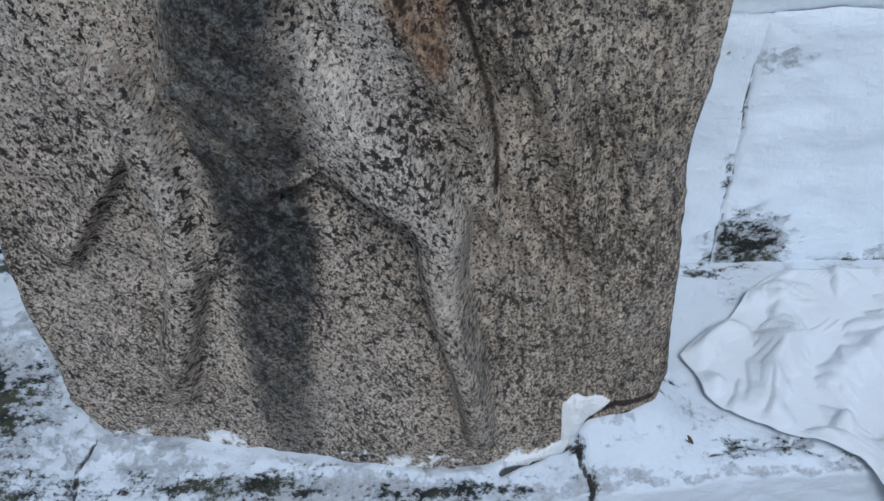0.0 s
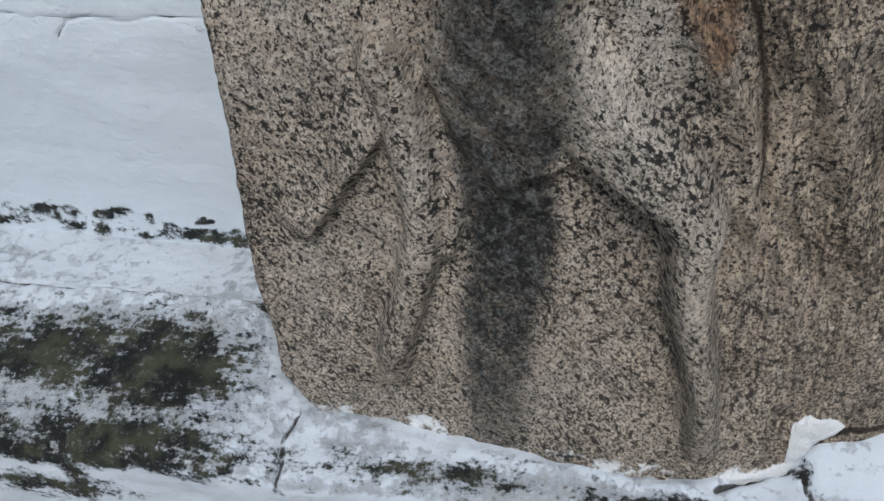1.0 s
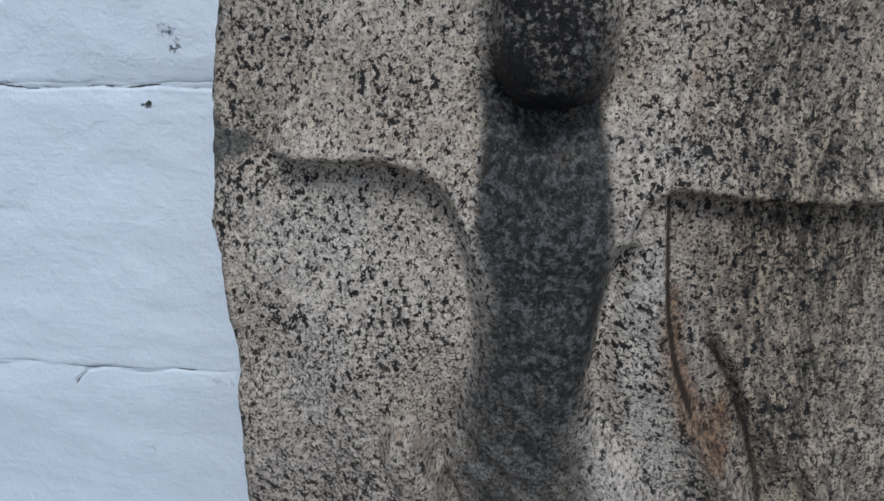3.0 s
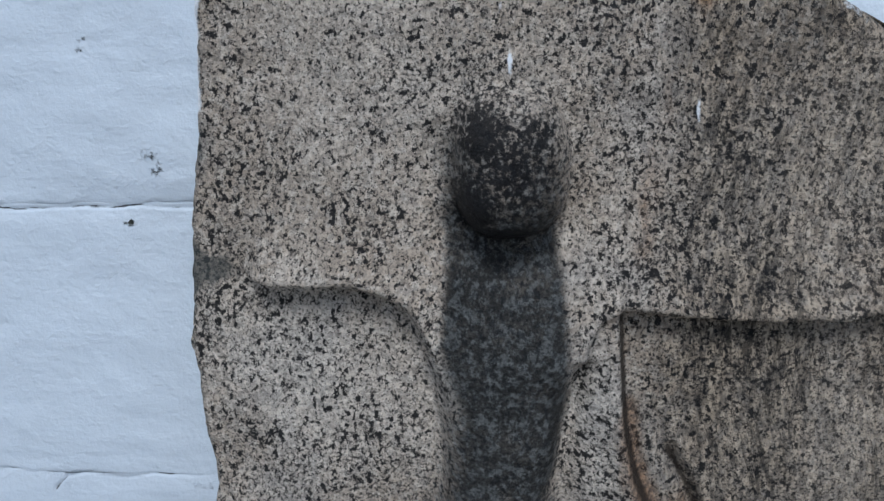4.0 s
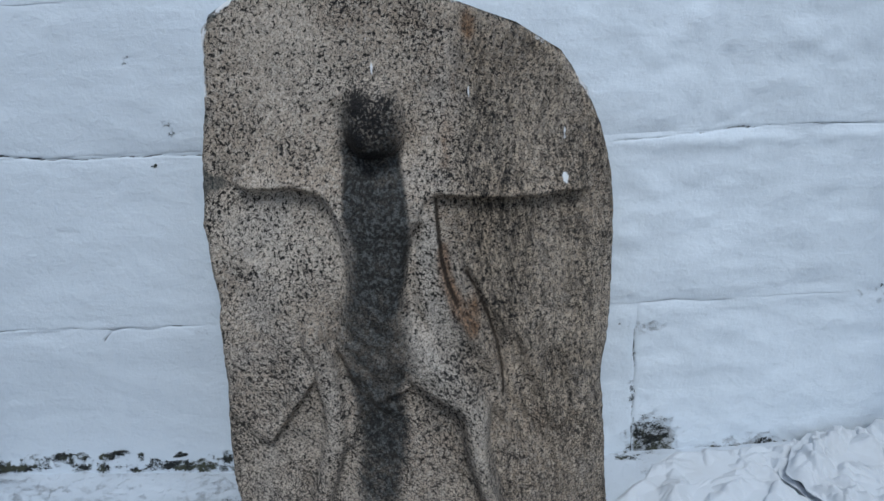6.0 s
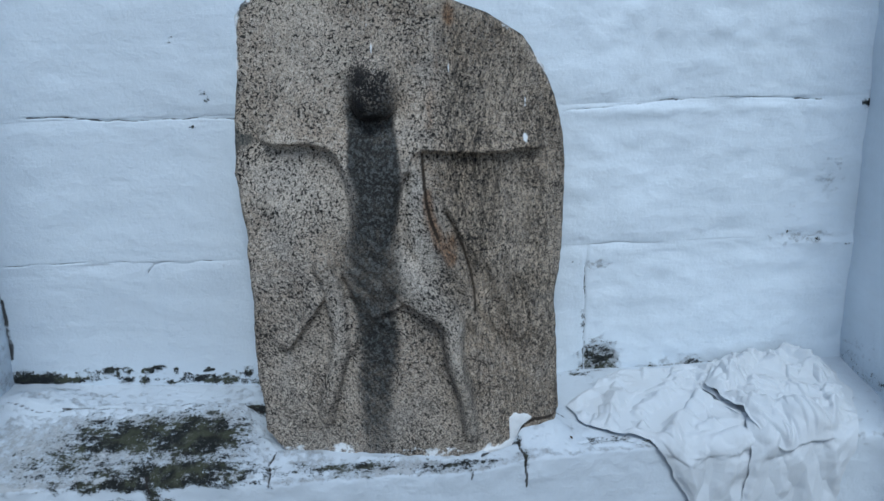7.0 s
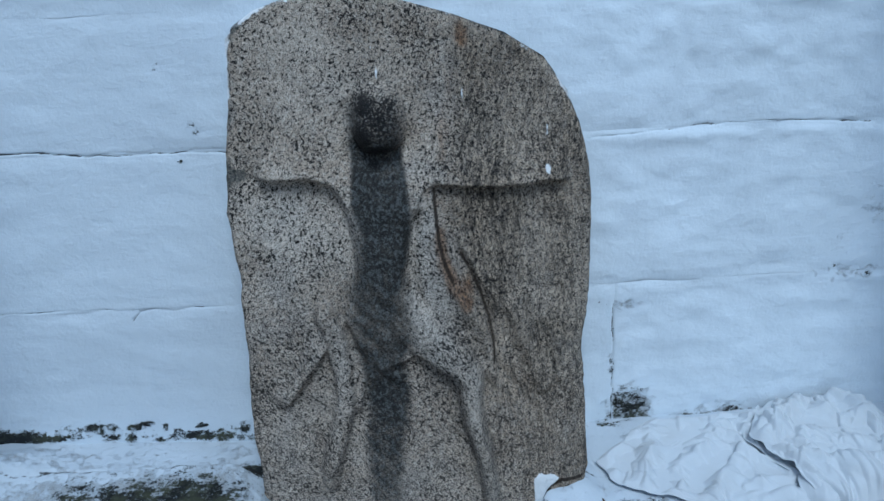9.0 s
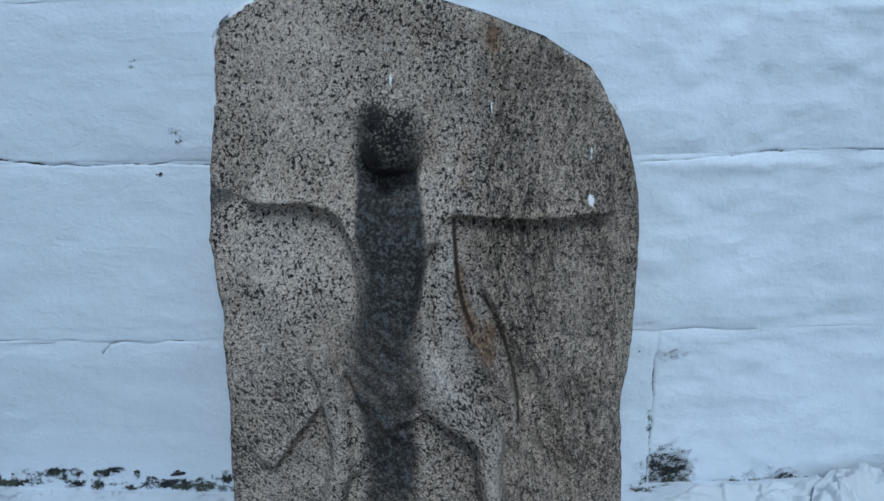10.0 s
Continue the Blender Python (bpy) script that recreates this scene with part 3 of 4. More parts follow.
# ---------- carved slab ----------
LEFT_EDGE = [(0.64, -0.335), (0.68, -0.352), (0.705, -0.366), (0.735, -0.385), (0.83, -0.392), (0.90, -0.396), (1.0, -0.392), (1.12, -0.391), (1.19, -0.395), (1.25, -0.402), (1.30, -0.398), (1.36, -0.395), (1.44, -0.389), (1.51, -0.384), (1.53, -0.380), (1.550, -0.366), (1.573, -0.333), (1.590, -0.28), (1.600, -0.225)]
RIGHT_EDGE = [(0.64, 0.17), (0.70, 0.196), (0.746, 0.205), (0.86, 0.203), (0.968, 0.201), (1.05, 0.211), (1.13, 0.221), (1.23, 0.228), (1.30, 0.222), (1.37, 0.207), (1.43, 0.183), (1.486, 0.141), (1.525, 0.078), (1.556, -0.01), (1.585, -0.11), (1.600, -0.175)]


def slab_front(z):
    return 0.537 + 0.142 * (z - 0.69)


def carving(x, z):
    """How far the carved figure stands out of the slab's face."""
    h = np.zeros(x.shape)
    # outstretched arms: a sharp lower edge, fading upwards into the face
    arm_l = [(-0.340, 1.307), (-0.325, 1.301), (-0.297, 1.299), (-0.269, 1.301), (-0.240, 1.296), (-0.222, 1.286), (-0.210, 1.266), (-0.200, 1.238), (-0.190, 1.205), (-0.179, 1.165)]
    arm_r = [(-0.075, 1.252), (-0.066, 1.274), (-0.055, 1.280), (-0.021, 1.277), (0.015, 1.274), (0.062, 1.274), (0.104, 1.277), (0.157, 1.279)]
    h = np.maximum(h, step_line(x, z, arm_l, 0.029, 0.060, 0.0085, 0.014))
    h = np.maximum(h, step_line(x, z, arm_r, 0.028, 0.045, 0.0065, 0.030))
    # the fields below the arms are cut back
    h = h - 0.010 * step_line(x, z, arm_l[::-1], 1.0, 0.055, 0.010, 0.02)
    h = h - 0.011 * step_line(x, z, arm_r[::-1], 1.0, 0.070, 0.010, 0.03)
    # trunk: broad at the shoulders, narrow at the waist, wide again at the hips
    tz = [0.965, 1.01, 1.05, 1.085, 1.115, 1.14, 1.18, 1.225, 1.25, 1.28, 1.33, 1.36]
    lx = np.interp(z, tz, [-0.200, -0.216, -0.222, -0.208, -0.196, -0.188, -0.189, -0.197, -0.206, -0.212, -0.205, -0.200])
    rx = np.interp(z, tz, [-0.115, -0.095, -0.086, -0.092, -0.100, -0.104, -0.100, -0.090, -0.076, -0.068, -0.078, -0.085])
    q = np.clip(np.abs((x - 0.5 * (lx + rx)) / (0.5 * (rx - lx) + 0.006)), 0, 1)
    trunk = (1 - q ** 3.2) ** 0.75
    h = np.maximum(h, np.interp(z, [0.93, 0.97, 1.06, 1.14, 1.25, 1.33, 1.37], [0, 0.014, 0.024, 0.027, 0.030, 0.022, 0.0]) * trunk)
    # robe's edge beside the right-hand field
    robe = [(-0.052, 1.278), (-0.050, 1.23), (-0.046, 1.182), (-0.037, 1.142), (-0.022, 1.107), (0.002, 1.070), (0.030, 1.030), (0.046, 0.985), (0.048, 0.950)]
    h = np.maximum(h, step_line(x, z, robe[::-1], 0.022, 0.042, 0.0060, 0.03))
    h = h - 0.008 * step_line(x, z, robe, 1.0, 0.060, 0.006, 0.03)
    h = h - 0.010 * line_mark(x, z, [(-0.080, 1.235), (-0.094, 1.19), (-0.100, 1.14), (-0.092, 1.095)], 0.009, 0.02)
    # head
    q = np.clip(1 - np.abs((x + 0.138) / 0.044) ** 2.7 - np.abs((z - 1.397) / 0.056) ** 2.7, 0, 1)
    ring = np.exp(-((np.hypot((x + 0.139) / 0.049, (z - 1.388) / 0.060) - 1.06) / 0.24) ** 2) * smooth(-z, -1.445, -1.40)
    h = np.maximum(h - 0.013 * ring, 0.052 * q ** 0.55 + 0.003 * vnoise(x, z, 0.022, 71, 3) * (q > 0))
    h = h - 0.007 * np.exp(-((x + 0.190) / 0.012) ** 2) * smooth(z, 1.30, 1.34) * smooth(-z, -1.43, -1.40)
    # bent leg with a hard lower edge, knee and shin
    leg = limb(x, z, [(-0.120, 1.075), (-0.082, 1.017), (-0.050, 0.992), (-0.019, 0.971), (-0.004, 0.943), (-0.004, 0.910), (0.001, 0.865), (0.011, 0.830), (0.020, 0.772), (0.026, 0.725)], [0.034, 0.045, 0.040, 0.033, 0.029, 0.026, 0.023, 0.020, 0.019, 0.017], 0.044)
    h = np.maximum(h, leg * (0.45 + 0.55 * smooth(x, -0.115, -0.035)))
    h = h - 0.013 * line_mark(x, z, [(-0.130, 0.968), (-0.099, 0.974), (-0.076, 0.960), (-0.043, 0.944), (-0.034, 0.930), (-0.034, 0.899), (-0.024, 0.858), (-0.012, 0.822), (-0.003, 0.773), (0.000, 0.745)], 0.011, 0.02)
    h = h - 0.007 * line_mark(x, z, [(0.010, 1.000), (0.027, 0.955), (0.029, 0.905), (0.033, 0.850), (0.046, 0.765)], 0.010, 0.02)
    h = h + 0.009 * line_mark(x, z, [(-0.070, 1.060), (-0.027, 1.015), (0.004, 0.985), (0.016, 0.955)], 0.013, 0.02)
    # second leg: thigh turned outwards, then the shin
    h = np.maximum(h, step_line(x, z, [(-0.322, 0.912), (-0.300, 0.937), (-0.277, 0.969), (-0.258, 0.995), (-0.244, 1.012)], 0.021, 0.040, 0.0070, 0.018))
    h = h - 0.005 * line_mark(x, z, [(-0.303, 0.928), (-0.272, 0.966), (-0.247, 1.000)], 0.007, 0.012)
    h = np.maximum(h, limb(x, z, [(-0.250, 1.065), (-0.232, 1.020), (-0.225, 0.965), (-0.224, 0.915), (-0.236, 0.866), (-0.254, 0.815), (-0.262, 0.760)], [0.024, 0.026, 0.024, 0.022, 0.022, 0.021, 0.018], 0.027))
    h = h - 0.007 * line_mark(x, z, [(-0.246, 0.965), (-0.250, 0.912), (-0.262, 0.855), (-0.276, 0.800)], 0.008, 0.02)
    h = h - 0.011 * line_mark(x, z, [(-0.214, 1.035), (-0.208, 1.009), (-0.203, 0.977), (-0.196, 0.937), (-0.198, 0.899), (-0.206, 0.866), (-0.236, 0.787)], 0.0085, 0.02)
    # hem between the legs and the folds that run down to it
    h = np.maximum(h, step_line(x, z, [(-0.196, 0.905), (-0.190, 0.936), (-0.181, 0.959), (-0.166, 0.973), (-0.130, 0.972), (-0.109, 0.980)], 0.017, 0.045, 0.0060, 0.015))
    for fold, deep in (
        ([(-0.222, 1.062), (-0.206, 1.012), (-0.187, 0.980), (-0.170, 0.962), (-0.144, 0.934), (-0.123, 0.904)], 0.005),
        ([(-0.206, 1.095), (-0.180, 1.066), (-0.150, 1.045), (-0.126, 1.010)], 0.0035),
        ([(-0.190, 1.128), (-0.160, 1.098), (-0.132, 1.080), (-0.108, 1.045)], 0.003),
        ([(-0.196, 1.050), (-0.172, 1.020), (-0.150, 0.985)], 0.003),
        ([(-0.100, 1.100), (-0.070, 1.060), (-0.050, 1.040)], 0.005),
    ):
        h = h - deep * line_mark(x, z, fold, 0.0065, 0.012)
    # folds of stone in the right-hand field
    for fold, deep, wide in (
        ([(-0.008, 1.158), (0.010, 1.122), (0.026, 1.080), (0.038, 1.040), (0.044, 1.000), (0.044, 0.960)], -0.008, 0.0060),
        ([(0.046, 0.962), (0.070, 0.928), (0.099, 0.890), (0.120, 0.850)], -0.005, 0.010),
        ([(0.078, 1.060), (0.099, 0.995), (0.112, 0.962), (0.130, 0.915)], 0.011, 0.014),
        ([(0.062, 1.040), (0.082, 0.985), (0.098, 0.945)], -0.004, 0.010),
        ([(0.150, 1.060), (0.163, 0.990), (0.170, 0.930)], 0.006, 0.016),
        ([(0.130, 1.020), (0.142, 0.965), (0.152, 0.900)], -0.006, 0.010),
    ):
        h = h + deep * line_mark(x, z, fold, wide, 0.02)
    return 1.30 * h * (0.15 + 0.85 * smooth(z, 0.69, 0.83))


def slab():
    rows = np.concatenate([np.arange(0.64, 1.56, 0.0025), np.arange(1.56, 1.5995, 0.0016)])
    u = np.linspace(0, 1, 251)
    lz, lx = zip(*LEFT_EDGE)
    rz, rx = zip(*RIGHT_EDGE)
    zl, zr = np.interp(rows, lz, lx), np.interp(rows, rz, rx)
    zl, zr = zl - 0.001 - 0.004 * smooth(rows, 0.95, 1.1) * smooth(-rows, -1.4, -1.3), zr + 0.004 + 0.004 * smooth(-rows, -1.15, -1.05)
    zl = zl - 0.003 * smooth(rows, 1.45, 1.55) + 0.004 * vnoise(rows, rows * 0, 0.05, 41, 4)
    zr = zr + 0.004 * vnoise(rows, rows * 0, 0.05, 42, 4)
    gx = zl[:, None] + (zr - zl)[:, None] * u[None, :]
    gz = np.repeat((rows + 0.005 * smooth(rows, 1.45, 1.58))[:, None], len(u), 1)
    high = gz[:, 0]
    loop = list(zip(zl[::8], high[::8])) + list(zip(zr[::-8], high[::-8]))
    e, _, _ = near(gx, gz, loop)
    e = np.where(gz < 0.70, np.minimum(e + 1, np.minimum(gx - zl[:, None], zr[:, None] - gx)), e)
    r = 0.010 + 0.007 * smooth(gx, -0.1, 0.2) + 0.005 * vnoise(gx, gz, 0.06, 43)
    k = np.clip(1 - e / r, 0, 1)
    rounding = r * (1 - np.sqrt(np.maximum(0, 1 - k * k))) * 0.9
    h = carving(gx + 0.003 * vnoise(gx, gz, 0.05, 44), gz + 0.003 * vnoise(gx, gz, 0.05, 45))
    for _ in range(2):
        h[1:-1, 1:-1] = 0.4 * h[1:-1, 1:-1] + 0.15 * (h[:-2, 1:-1] + h[2:, 1:-1] + h[1:-1, :-2] + h[1:-1, 2:])
    bulge = 0.040 * np.exp(-((gx - 0.0) / 0.17) ** 2) * smooth(-gz, -1.0, -0.68)
    lumps = 0.008 * vnoise(gx, gz, 0.16, 46) + 0.0036 * vnoise(gx, gz, 0.035, 47, 3)
    hollow = 0.014 * smooth(gx, 0.17, 0.22) * smooth(-gz, -1.35, -1.25)
    gy = slab_front(gz) - h - bulge - lumps + rounding + hollow
    # stains with a shape of their own
    sz = [0.64, 0.72, 0.78, 0.84, 0.90, 0.95, 0.975, 1.00, 1.03, 1.07, 1.10, 1.13, 1.16, 1.207, 1.26, 1.34, 1.41, 1.45, 1.52, 1.60]
    left = np.interp(gz, sz, [-0.193, -0.193, -0.192, -0.191, -0.190, -0.188, -0.194, -0.208, -0.212, -0.216, -0.214, -0.204, -0.193, -0.189, -0.194, -0.195, -0.201, -0.190, -0.195, -0.20])
    right = np.interp(gz, sz, [-0.130, -0.130, -0.124, -0.119, -0.111, -0.110, -0.115, -0.102, -0.093, -0.094, -0.106, -0.106, -0.101, -0.096, -0.096, -0.101, -0.099, -0.105, -0.12, -0.125])
    left, right = left + 0.007 * vnoise(gx * 0.4, gz, 0.06, 55), right + 0.006 * vnoise(gx * 0.4, gz, 0.06, 56)
    blur = np.interp(gz, [0.7, 0.95, 1.03, 1.10, 1.17, 1.3, 1.42, 1.5], [0.020, 0.015, 0.022, 0.026, 0.010, 0.007, 0.012, 0.030])
    feather = blur + 0.016 * smooth(-gz, -1.27, -1.20) * smooth(gz, 1.0, 1.05)
    stain = smooth((gx - left) / feather, -1.0, 1.0) * smooth((right - gx) / blur, -1.0, 1.0)
    stain *= np.interp(gz, sz, [0.5, 0.66, 0.78, 0.82, 0.92, 0.90, 0.84, 0.80, 0.78, 0.82, 0.86, 0.94, 1.0, 1.0, 0.98, 0.94, 0.62, 0.30, 0.26, 0.2])
    stain = np.maximum(stain, spots(gx, gz, (-0.225, 1.075, 0.05, 0.03, 0.42), (-0.185, 1.02, 0.05, 0.05, 0.5), (-0.062, 1.50, 0.014, 0.09, 0.34), (-0.19, 1.12, 0.03, 0.04, 0.6), (0.075, 1.50, 0.03, 0.05, 0.36), (-0.30, 0.98, 0.05, 0.06, 0.22)))
    # black soot blotches; the lowest, flat mark paints the shade under the head
    soot_and_shade = spots(gx, gz, (-0.140, 1.402, 0.040, 0.050, 0.80), (-0.158, 1.425, 0.024, 0.024, 1.1), (-0.166, 1.372, 0.018, 0.035, 1.15), (-0.145, 1.349, 0.034, 0.011, 1.1), (-0.120, 1.425, 0.020, 0.015, 0.85))
    tan = smooth(gx, -0.06, 0.03) * (0.62 + 0.5 * vnoise(gx, gz * 0.35, 0.05, 51)) * np.interp(gz, [0.66, 0.85, 1.1, 1.3, 1.6], [0.42, 0.74, 1.05, 0.9, 0.78])
    tan = np.clip(tan + 0.22 * vnoise(gx, gz, 0.15, 52) + 0.06, 0, 1)
    rust = np.maximum(1.05 * line_mark(gx, gz, [(-0.046, 1.20), (-0.040, 1.15), (-0.018, 1.095), (0.0, 1.07)], 0.014, 0.02), spots(gx, gz, (-0.034, 1.37, 0.014, 0.05, 0.72), (0.007, 1.525, 0.013, 0.03, 1.05), (-0.02, 1.44, 0.01, 0.05, 0.6), (0.0, 1.10, 0.016, 0.035, 0.8), (0.10, 0.95, 0.02, 0.08, 0.35), (-0.049, 1.24, 0.008, 0.05, 0.7)))
    crack = np.maximum(line_mark(gx, gz, [(-0.052, 1.275), (-0.050, 1.23), (-0.046, 1.182), (-0.037, 1.142), (-0.025, 1.113)], 0.0045, 0.01), 0.95 * line_mark(gx, gz, [(-0.008, 1.158), (0.010, 1.122), (0.026, 1.080), (0.038, 1.040), (0.044, 1.000), (0.044, 0.960)], 0.0040, 0.01))
    crack = np.maximum(crack, 0.6 * line_mark(gx, gz, [(-0.05, 1.345), (-0.044, 1.38)], 0.004, 0.01))
    lichen = 0.66 * np.exp(-(e / 0.011) ** 2) * smooth(gz, 0.75, 0.95) + spots(gx, gz, (-0.388, 1.313, 0.032, 0.018, 1.05), (-0.37, 1.555, 0.02, 0.02, 0.4))
    paint = np.maximum(spots(gx, gz, (-0.345, 1.568, 0.010, 0.006, 0.85), (-0.378, 1.53, 0.005, 0.012, 0.65), (0.145, 1.303, 0.006, 0.011, 1.0), (0.148, 1.368, 0.003, 0.013, 0.75), (0.0045, 1.432, 0.0022, 0.013, 0.75), (-0.138, 1.47, 0.003, 0.012, 0.9), (-0.145, 1.512, 0.003, 0.012, 0.6), (0.178, 1.44, 0.006, 0.012, 0.6), (0.09, 1.525, 0.02, 0.006, 0.5), (0.192, 1.40, 0.005, 0.01, 0.5)), 0)
    paint = np.maximum(paint, 0.95 * np.exp(-(e / 0.009) ** 2) * smooth(gz, 1.30, 1.45) * np.clip(0.5 + 1.2 * vnoise(gx, gz, 0.05, 54, 2), 0, 1.1))
    paint = np.maximum(paint, 0.85 * smooth(-gz, -0.716, -0.690) * (0.6 + 0.6 * vnoise(gx, gz, 0.03, 53)))
    wedge = smooth(np.minimum(gx - 0.103, np.interp(gx, [0.10, 0.107, 0.115, 0.135, 0.155], [0.722, 0.752, 0.758, 0.755, 0.748]) - gz + 0.004 * vnoise(gx, gz, 0.015, 61, 3)), 0.0, 0.004)
    wedge *= smooth(gz - np.interp(gx, [0.10, 0.114, 0.124, 0.131, 0.150], [0.668, 0.698, 0.714, 0.727, 0.739]), 0.0, 0.003)
    wedge *= smooth(-gx, -0.160, -0.146)
    lip = smooth(np.interp(gx, [0.04, 0.085, 0.108, 0.112], [0.688, 0.696, 0.712, 0.60]) - gz + 0.005 * vnoise(gx, gz, 0.02, 62, 3), 0.0, 0.004) * smooth(gx, 0.03, 0.05)
    paint = np.maximum(paint, 1.2 * np.maximum(wedge, lip))
    gy = gy - 0.005 * np.maximum(wedge, lip) * (1 + 0.5 * vnoise(gx, gz, 0.02, 63))
    crack = np.maximum(crack, 1.15 * line_mark(gx, gz, [(0.085, 0.690), (0.114, 0.699), (0.126, 0.716), (0.136, 0.730), (0.156, 0.738), (0.195, 0.736)], 0.0042, 0.01))
    worn = limb(gx, gz, [(-0.098, 1.09), (-0.082, 1.03), (-0.045, 0.997), (-0.010, 0.968), (0.002, 0.935), (0.004, 0.865), (0.014, 0.83), (0.026, 0.745)], [0.022, 0.036, 0.032, 0.027, 0.023, 0.020, 0.018, 0.016], 1.0) * 0.85
    worn = np.maximum(worn, 0.7 * line_mark(gx, gz, [(-0.072, 1.24), (-0.075, 1.16), (-0.062, 1.10), (-0.03, 1.06)], 0.024, 0.03))
    worn = np.maximum(worn, spots(gx, gz, (-0.29, 1.22, 0.09, 0.08, 0.65), (-0.27, 1.45, 0.09, 0.10, 0.5), (-0.225, 0.98, 0.018, 0.07, 0.7), (-0.27, 0.99, 0.02, 0.05, 0.5)))
    # which way the grain runs: slanting in the lower part, fanning out in the brown part; slant also darkens
    slant = smooth(-gz, -1.16, -0.98) * smooth(-gx, -0.06, 0.02)
    fan = gx - 0.33 * np.maximum(gz - 1.27, 0) - 0.35 * np.maximum(1.2 - gz, 0) * (1 - 0.7 * smooth(gx, 0.03, 0.15))
    attrs = {"stain": stain, "soot_and_shade": soot_and_shade, "tan": tan, "rust": rust, "crack": crack, "lichen": lichen, "paint": paint, "worn": worn, "slant": slant, "fan": fan, "dense": np.clip(0.55 * smooth(gx, 0.0, 0.15) + 0.55 * smooth(-gz, -1.00, -0.80), 0, 1)}
    ring = [lambda c: np.stack([c[:, 0] * 0.994 - 0.0005, c[:, 1] + 0.028, c[:, 2] - 0.001], -1), lambda c: np.stack([c[:, 0] * 0.975 - 0.002, slab_front(c[:, 2]) + 0.080, c[:, 2] - 0.006], -1)]
    return sheet("carved_stone_slab", np.stack([gx, gy, gz], -1), GRANITE, attrs, ring)


stone = new("carved_stone_slab", slab())
tagged(stone, "weathered speckled granite slab with a carved relief, leaning on the wall", "carved stone")


# ---------- crumpled cloths ----------
def folded(u):
    """A wave of straight flanks and sharp ridges, 0 to 1."""
    return 2 * np.abs(u - np.floor(u) - 0.5)


def creases(x, d, seed, count, centre):
    """How far the cloth stands off what it lies on: crossing straight folds, tents, and layers curved round a centre."""
    rng = np.random.RandomState(seed + 1)
    on = smooth(-d, -0.30, -0.20)
    wx, wd = x + 0.020 * vnoise(x, d, 0.11, seed + 7, 1), d + 0.020 * vnoise(x, d, 0.11, seed + 8, 1)
    lift = np.zeros(x.shape)
    for k in range(13):
        span, a = rng.uniform(0.028, 0.090), rng.uniform(0, math.pi)
        u = (wx * math.cos(a) + wd * math.sin(a)) / span + rng.uniform(0, 1)
        lift += (0.18 + 0.82 * on) * 0.21 * span * (folded(u) - 0.40) * np.clip(0.22 + 1.3 * vnoise(x, d, 0.085, seed + 20 + k, 1), 0, 1.2)
    tents = np.zeros(x.shape)
    for k in range(count):
        px, pd, a = rng.uniform(x.min(), x.max()), rng.uniform(0.0, 0.26), rng.uniform(0, math.pi)
        along = (wx - px) * math.cos(a) + (wd - pd) * math.sin(a)
        side = (wd - pd) * math.cos(a) - (wx - px) * math.sin(a)
        tall = rng.uniform(0.005, 0.014)
        tents = np.maximum(tents, tall - np.where(side > 0, rng.uniform(1.2, 2.4), rng.uniform(0.25, 0.5)) * np.abs(side) - rng.uniform(0.09, 0.16) * np.abs(along))
    lift += tents * (0.15 + 0.85 * on)
    # the hanging part falls in long upright folds
    lift += (1 - on) * (0.016 * folded((x - 0.35 * d) / 0.115 + 0.35 * vnoise(x, d, 0.10, seed + 41, 1)) + 0.008 * folded((x + 0.20 * d) / 0.066))
    if centre:
        f = np.hypot(wx - centre[0], 1.15 * (wd - centre[1])) / 0.036 + 0.6 * vnoise(x, d, 0.12, seed + 9, 2)
        f = f - np.floor(f)
        lift += 0.017 * f * (1 - smooth(f, 0.82, 1.0)) * np.clip(0.7 + vnoise(x, d, 0.10, seed + 10, 1), 0.1, 1) * (0.3 + 0.7 * on)
    return np.maximum(lift - 0.005, 0)


def cloth(left, right, length, lie, heap, count, seed, centre=None):
    """A crumpled cloth on the ledge; d runs from the wall forwards, round the edge and down the front."""
    front, bend = EDGE_Y + 0.018, 0.020 + lie
    flat = WALL_Y - 0.022 - front - bend
    cols, rows = 210, int(length / 0.0024)
    u, d = np.meshgrid(np.linspace(0, 1, cols), np.linspace(0.0, length, rows))
    ragged = 0.012 * vnoise(d, u * 0, 0.05, seed + 2)
    x0 = np.interp(d, *zip(*left)) + ragged
    x1 = np.interp(d, *zip(*right)) + ragged * 0.7
    x = x0 + (x1 - x0) * u
    hem = 0.012 * vnoise(x, u * 0, 0.06, seed + 3) * smooth(d, 0.6 * length, length)
    a = np.clip((d + hem - flat) / (bend * math.pi / 2), 0, 1) * math.pi / 2
    down = np.maximum(0, d + hem - flat - bend * math.pi / 2)
    y = WALL_Y - 0.022 - np.minimum(d + hem, flat) - bend * np.sin(a)
    z = ledge_z(x, y) - bend * (1 - np.cos(a)) - down
    rim = np.minimum(np.minimum(u, 1 - u) * (x1 - x0), np.minimum(d + 0.01, length - d))
    lift = creases(x, d, seed, count, centre) + heap * np.clip(0.55 + 0.9 * vnoise(x, d, 0.11, seed + 4, 2), 0, 1.3) * smooth(-d, -0.27, -0.12)
    off = 0.006 + lie + lift * (0.30 + 0.70 * smooth(rim, 0.0, 0.020))
    P = np.stack([x + 0.006 * vnoise(x, d, 0.05, seed + 5, 2), np.minimum(y - np.sin(a) * off, WALL_Y - 0.012), z + np.cos(a) * off], -1)
    ob = new("cloth", sheet("cloth", P[:, ::-1], COTTON))
    thick = ob.modifiers.new("thickness", "SOLIDIFY")
    thick.thickness, thick.offset = 0.0014, 1.0
    return ob


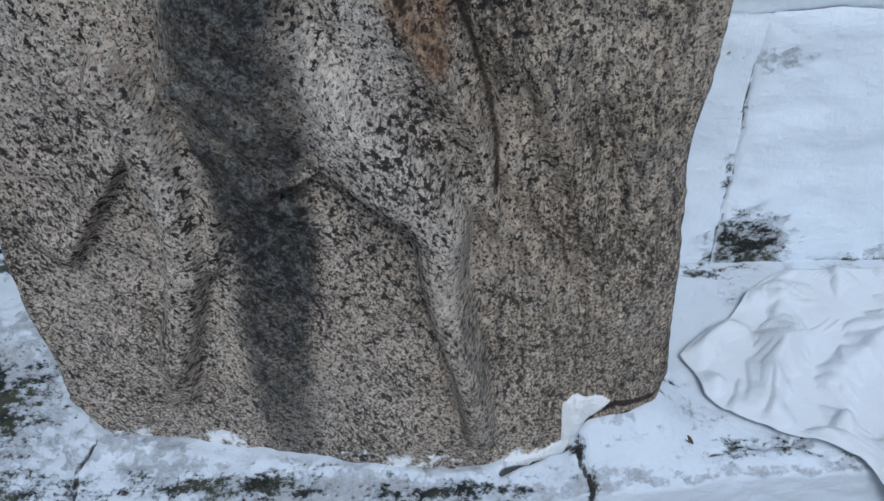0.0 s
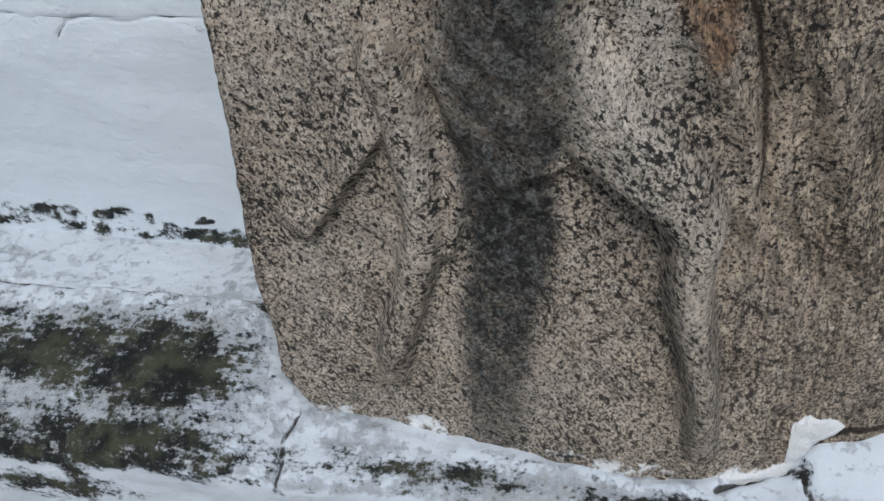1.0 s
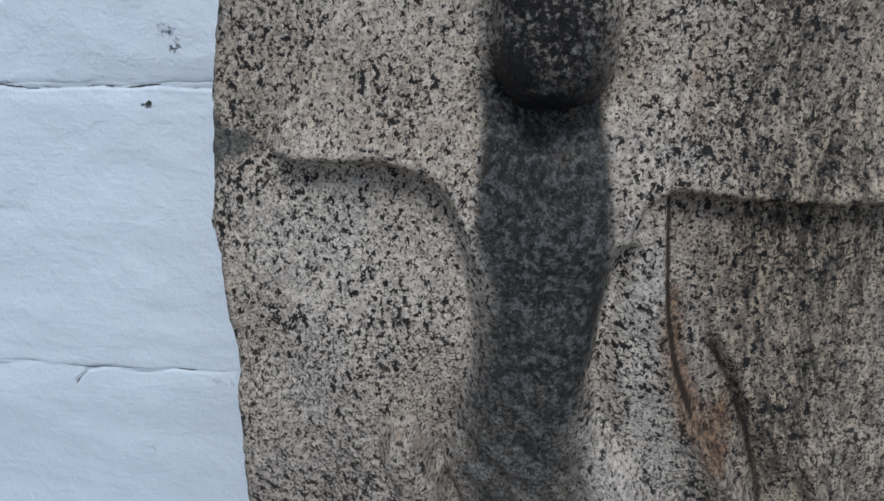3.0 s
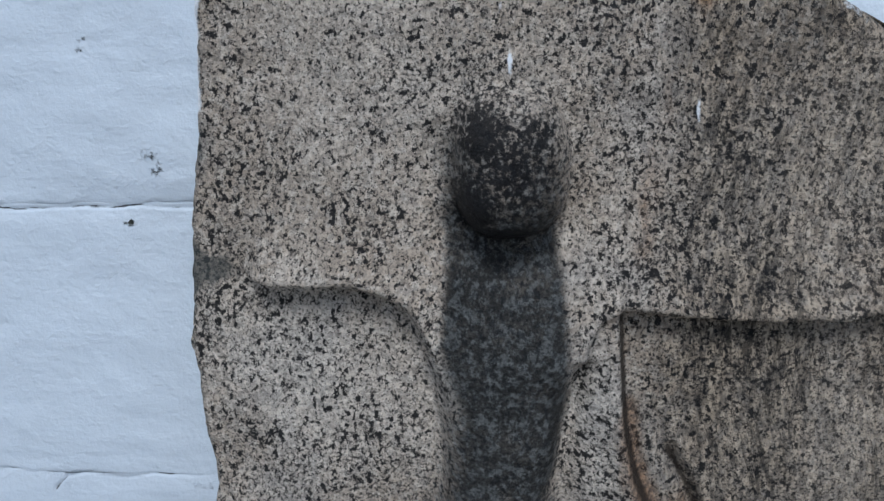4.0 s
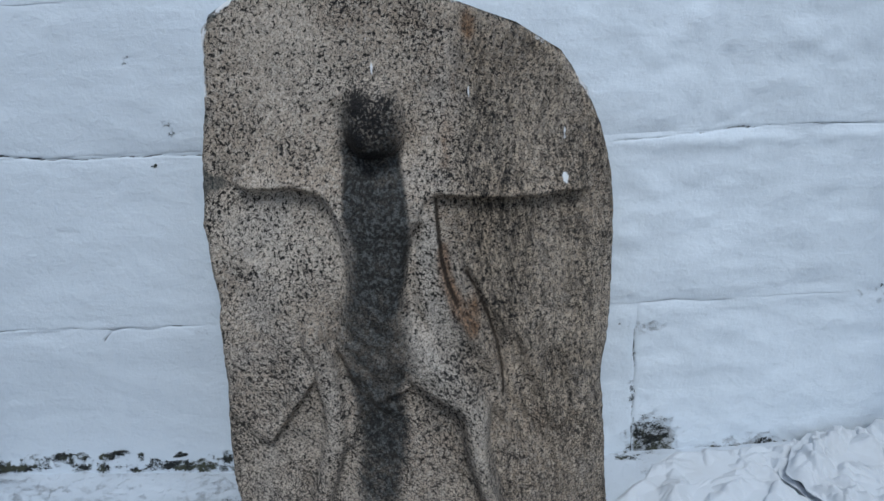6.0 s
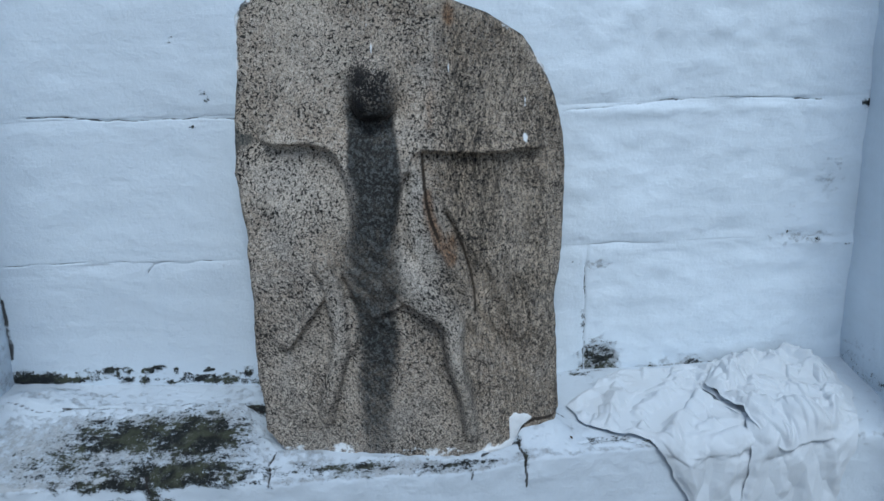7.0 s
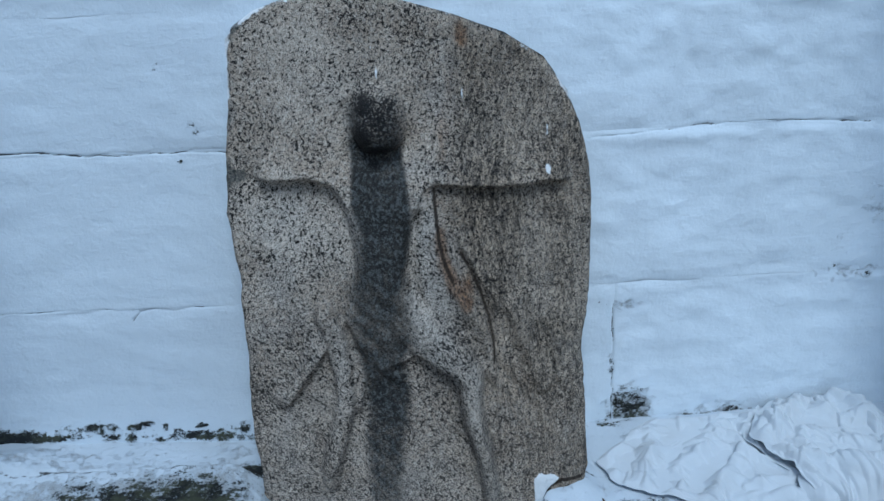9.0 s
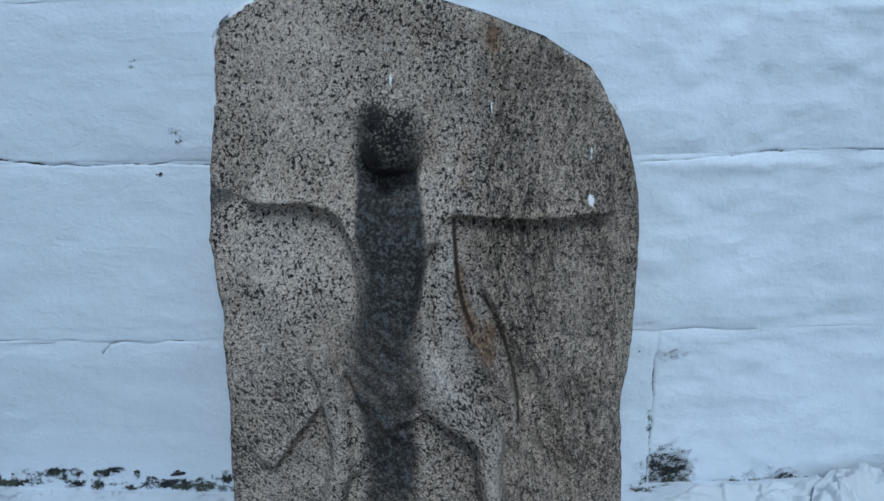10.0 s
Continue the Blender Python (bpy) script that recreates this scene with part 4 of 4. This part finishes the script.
first = cloth([(0, 0.385), (0.03, 0.335), (0.07, 0.300), (0.115, 0.245), (0.165, 0.256), (0.19, 0.282), (0.21, 0.315), (0.235, 0.375), (0.26, 0.405), (0.30, 0.432), (0.36, 0.465), (0.5, 0.53)], [(0, 0.70), (0.3, 0.70), (0.6, 0.68)], 0.44, 0.0, 0.002, 130, 71)
tagged(first, "crumpled white cotton cloth draped over the ledge's edge", "cloth", group="cloths on the ledge")
second = cloth([(0, 0.62), (0.04, 0.575), (0.09, 0.555), (0.15, 0.575), (0.20, 0.60), (0.28, 0.585), (0.6, 0.57)], [(0, 0.845), (0.06, 0.872), (0.13, 0.870), (0.2, 0.840), (0.3, 0.79), (0.6, 0.78)], 0.42, 0.009, 0.003, 70, 83)
tagged(second, "heaped white cotton cloth with deep folds, hanging down", "cloth", group="cloths on the ledge")
third = cloth([(0, 0.65), (0.04, 0.600), (0.10, 0.560), (0.17, 0.580), (0.245, 0.610)], [(0, 0.82), (0.06, 0.848), (0.12, 0.850), (0.18, 0.825), (0.245, 0.760)], 0.245, 0.025, 0.006, 60, 97, (0.80, -0.02))
tagged(third, "small white cotton cloth bunched on top of the heap", "cloth", group="cloths on the ledge")


# ---------- small litter ----------
def dry_leaf():
    bm = bmesh.new()
    ring = []
    for k in range(9):
        t = k / 8
        w = 0.0032 * math.sin(math.pi * t) ** 0.7 + 0.0002
        ring.append([bm.verts.new((-0.008 + 0.016 * t, sgn * w, 0.0015 + 0.002 * (abs(sgn) - 0.3) * math.sin(math.pi * t))) for sgn in (-1, 0, 1)])
    for a, b in zip(ring, ring[1:]):
        for k in (0, 1):
            bm.faces.new((a[k], b[k], b[k + 1], a[k + 1]))
    me = bpy.data.meshes.new("dry_leaf")
    bm.to_mesh(me)
    bm.free()
    me.materials.append(LEAF)
    return me


bit = new("dry_leaf", dry_leaf())
bit.matrix_world = pose(0.23, 0.513, float(ledge_z(np.array(0.23), np.array(0.513))) + 0.002, 0, 0, -55)
tagged(bit, "tiny dark curled dry leaf lying on the ledge", "leaf")
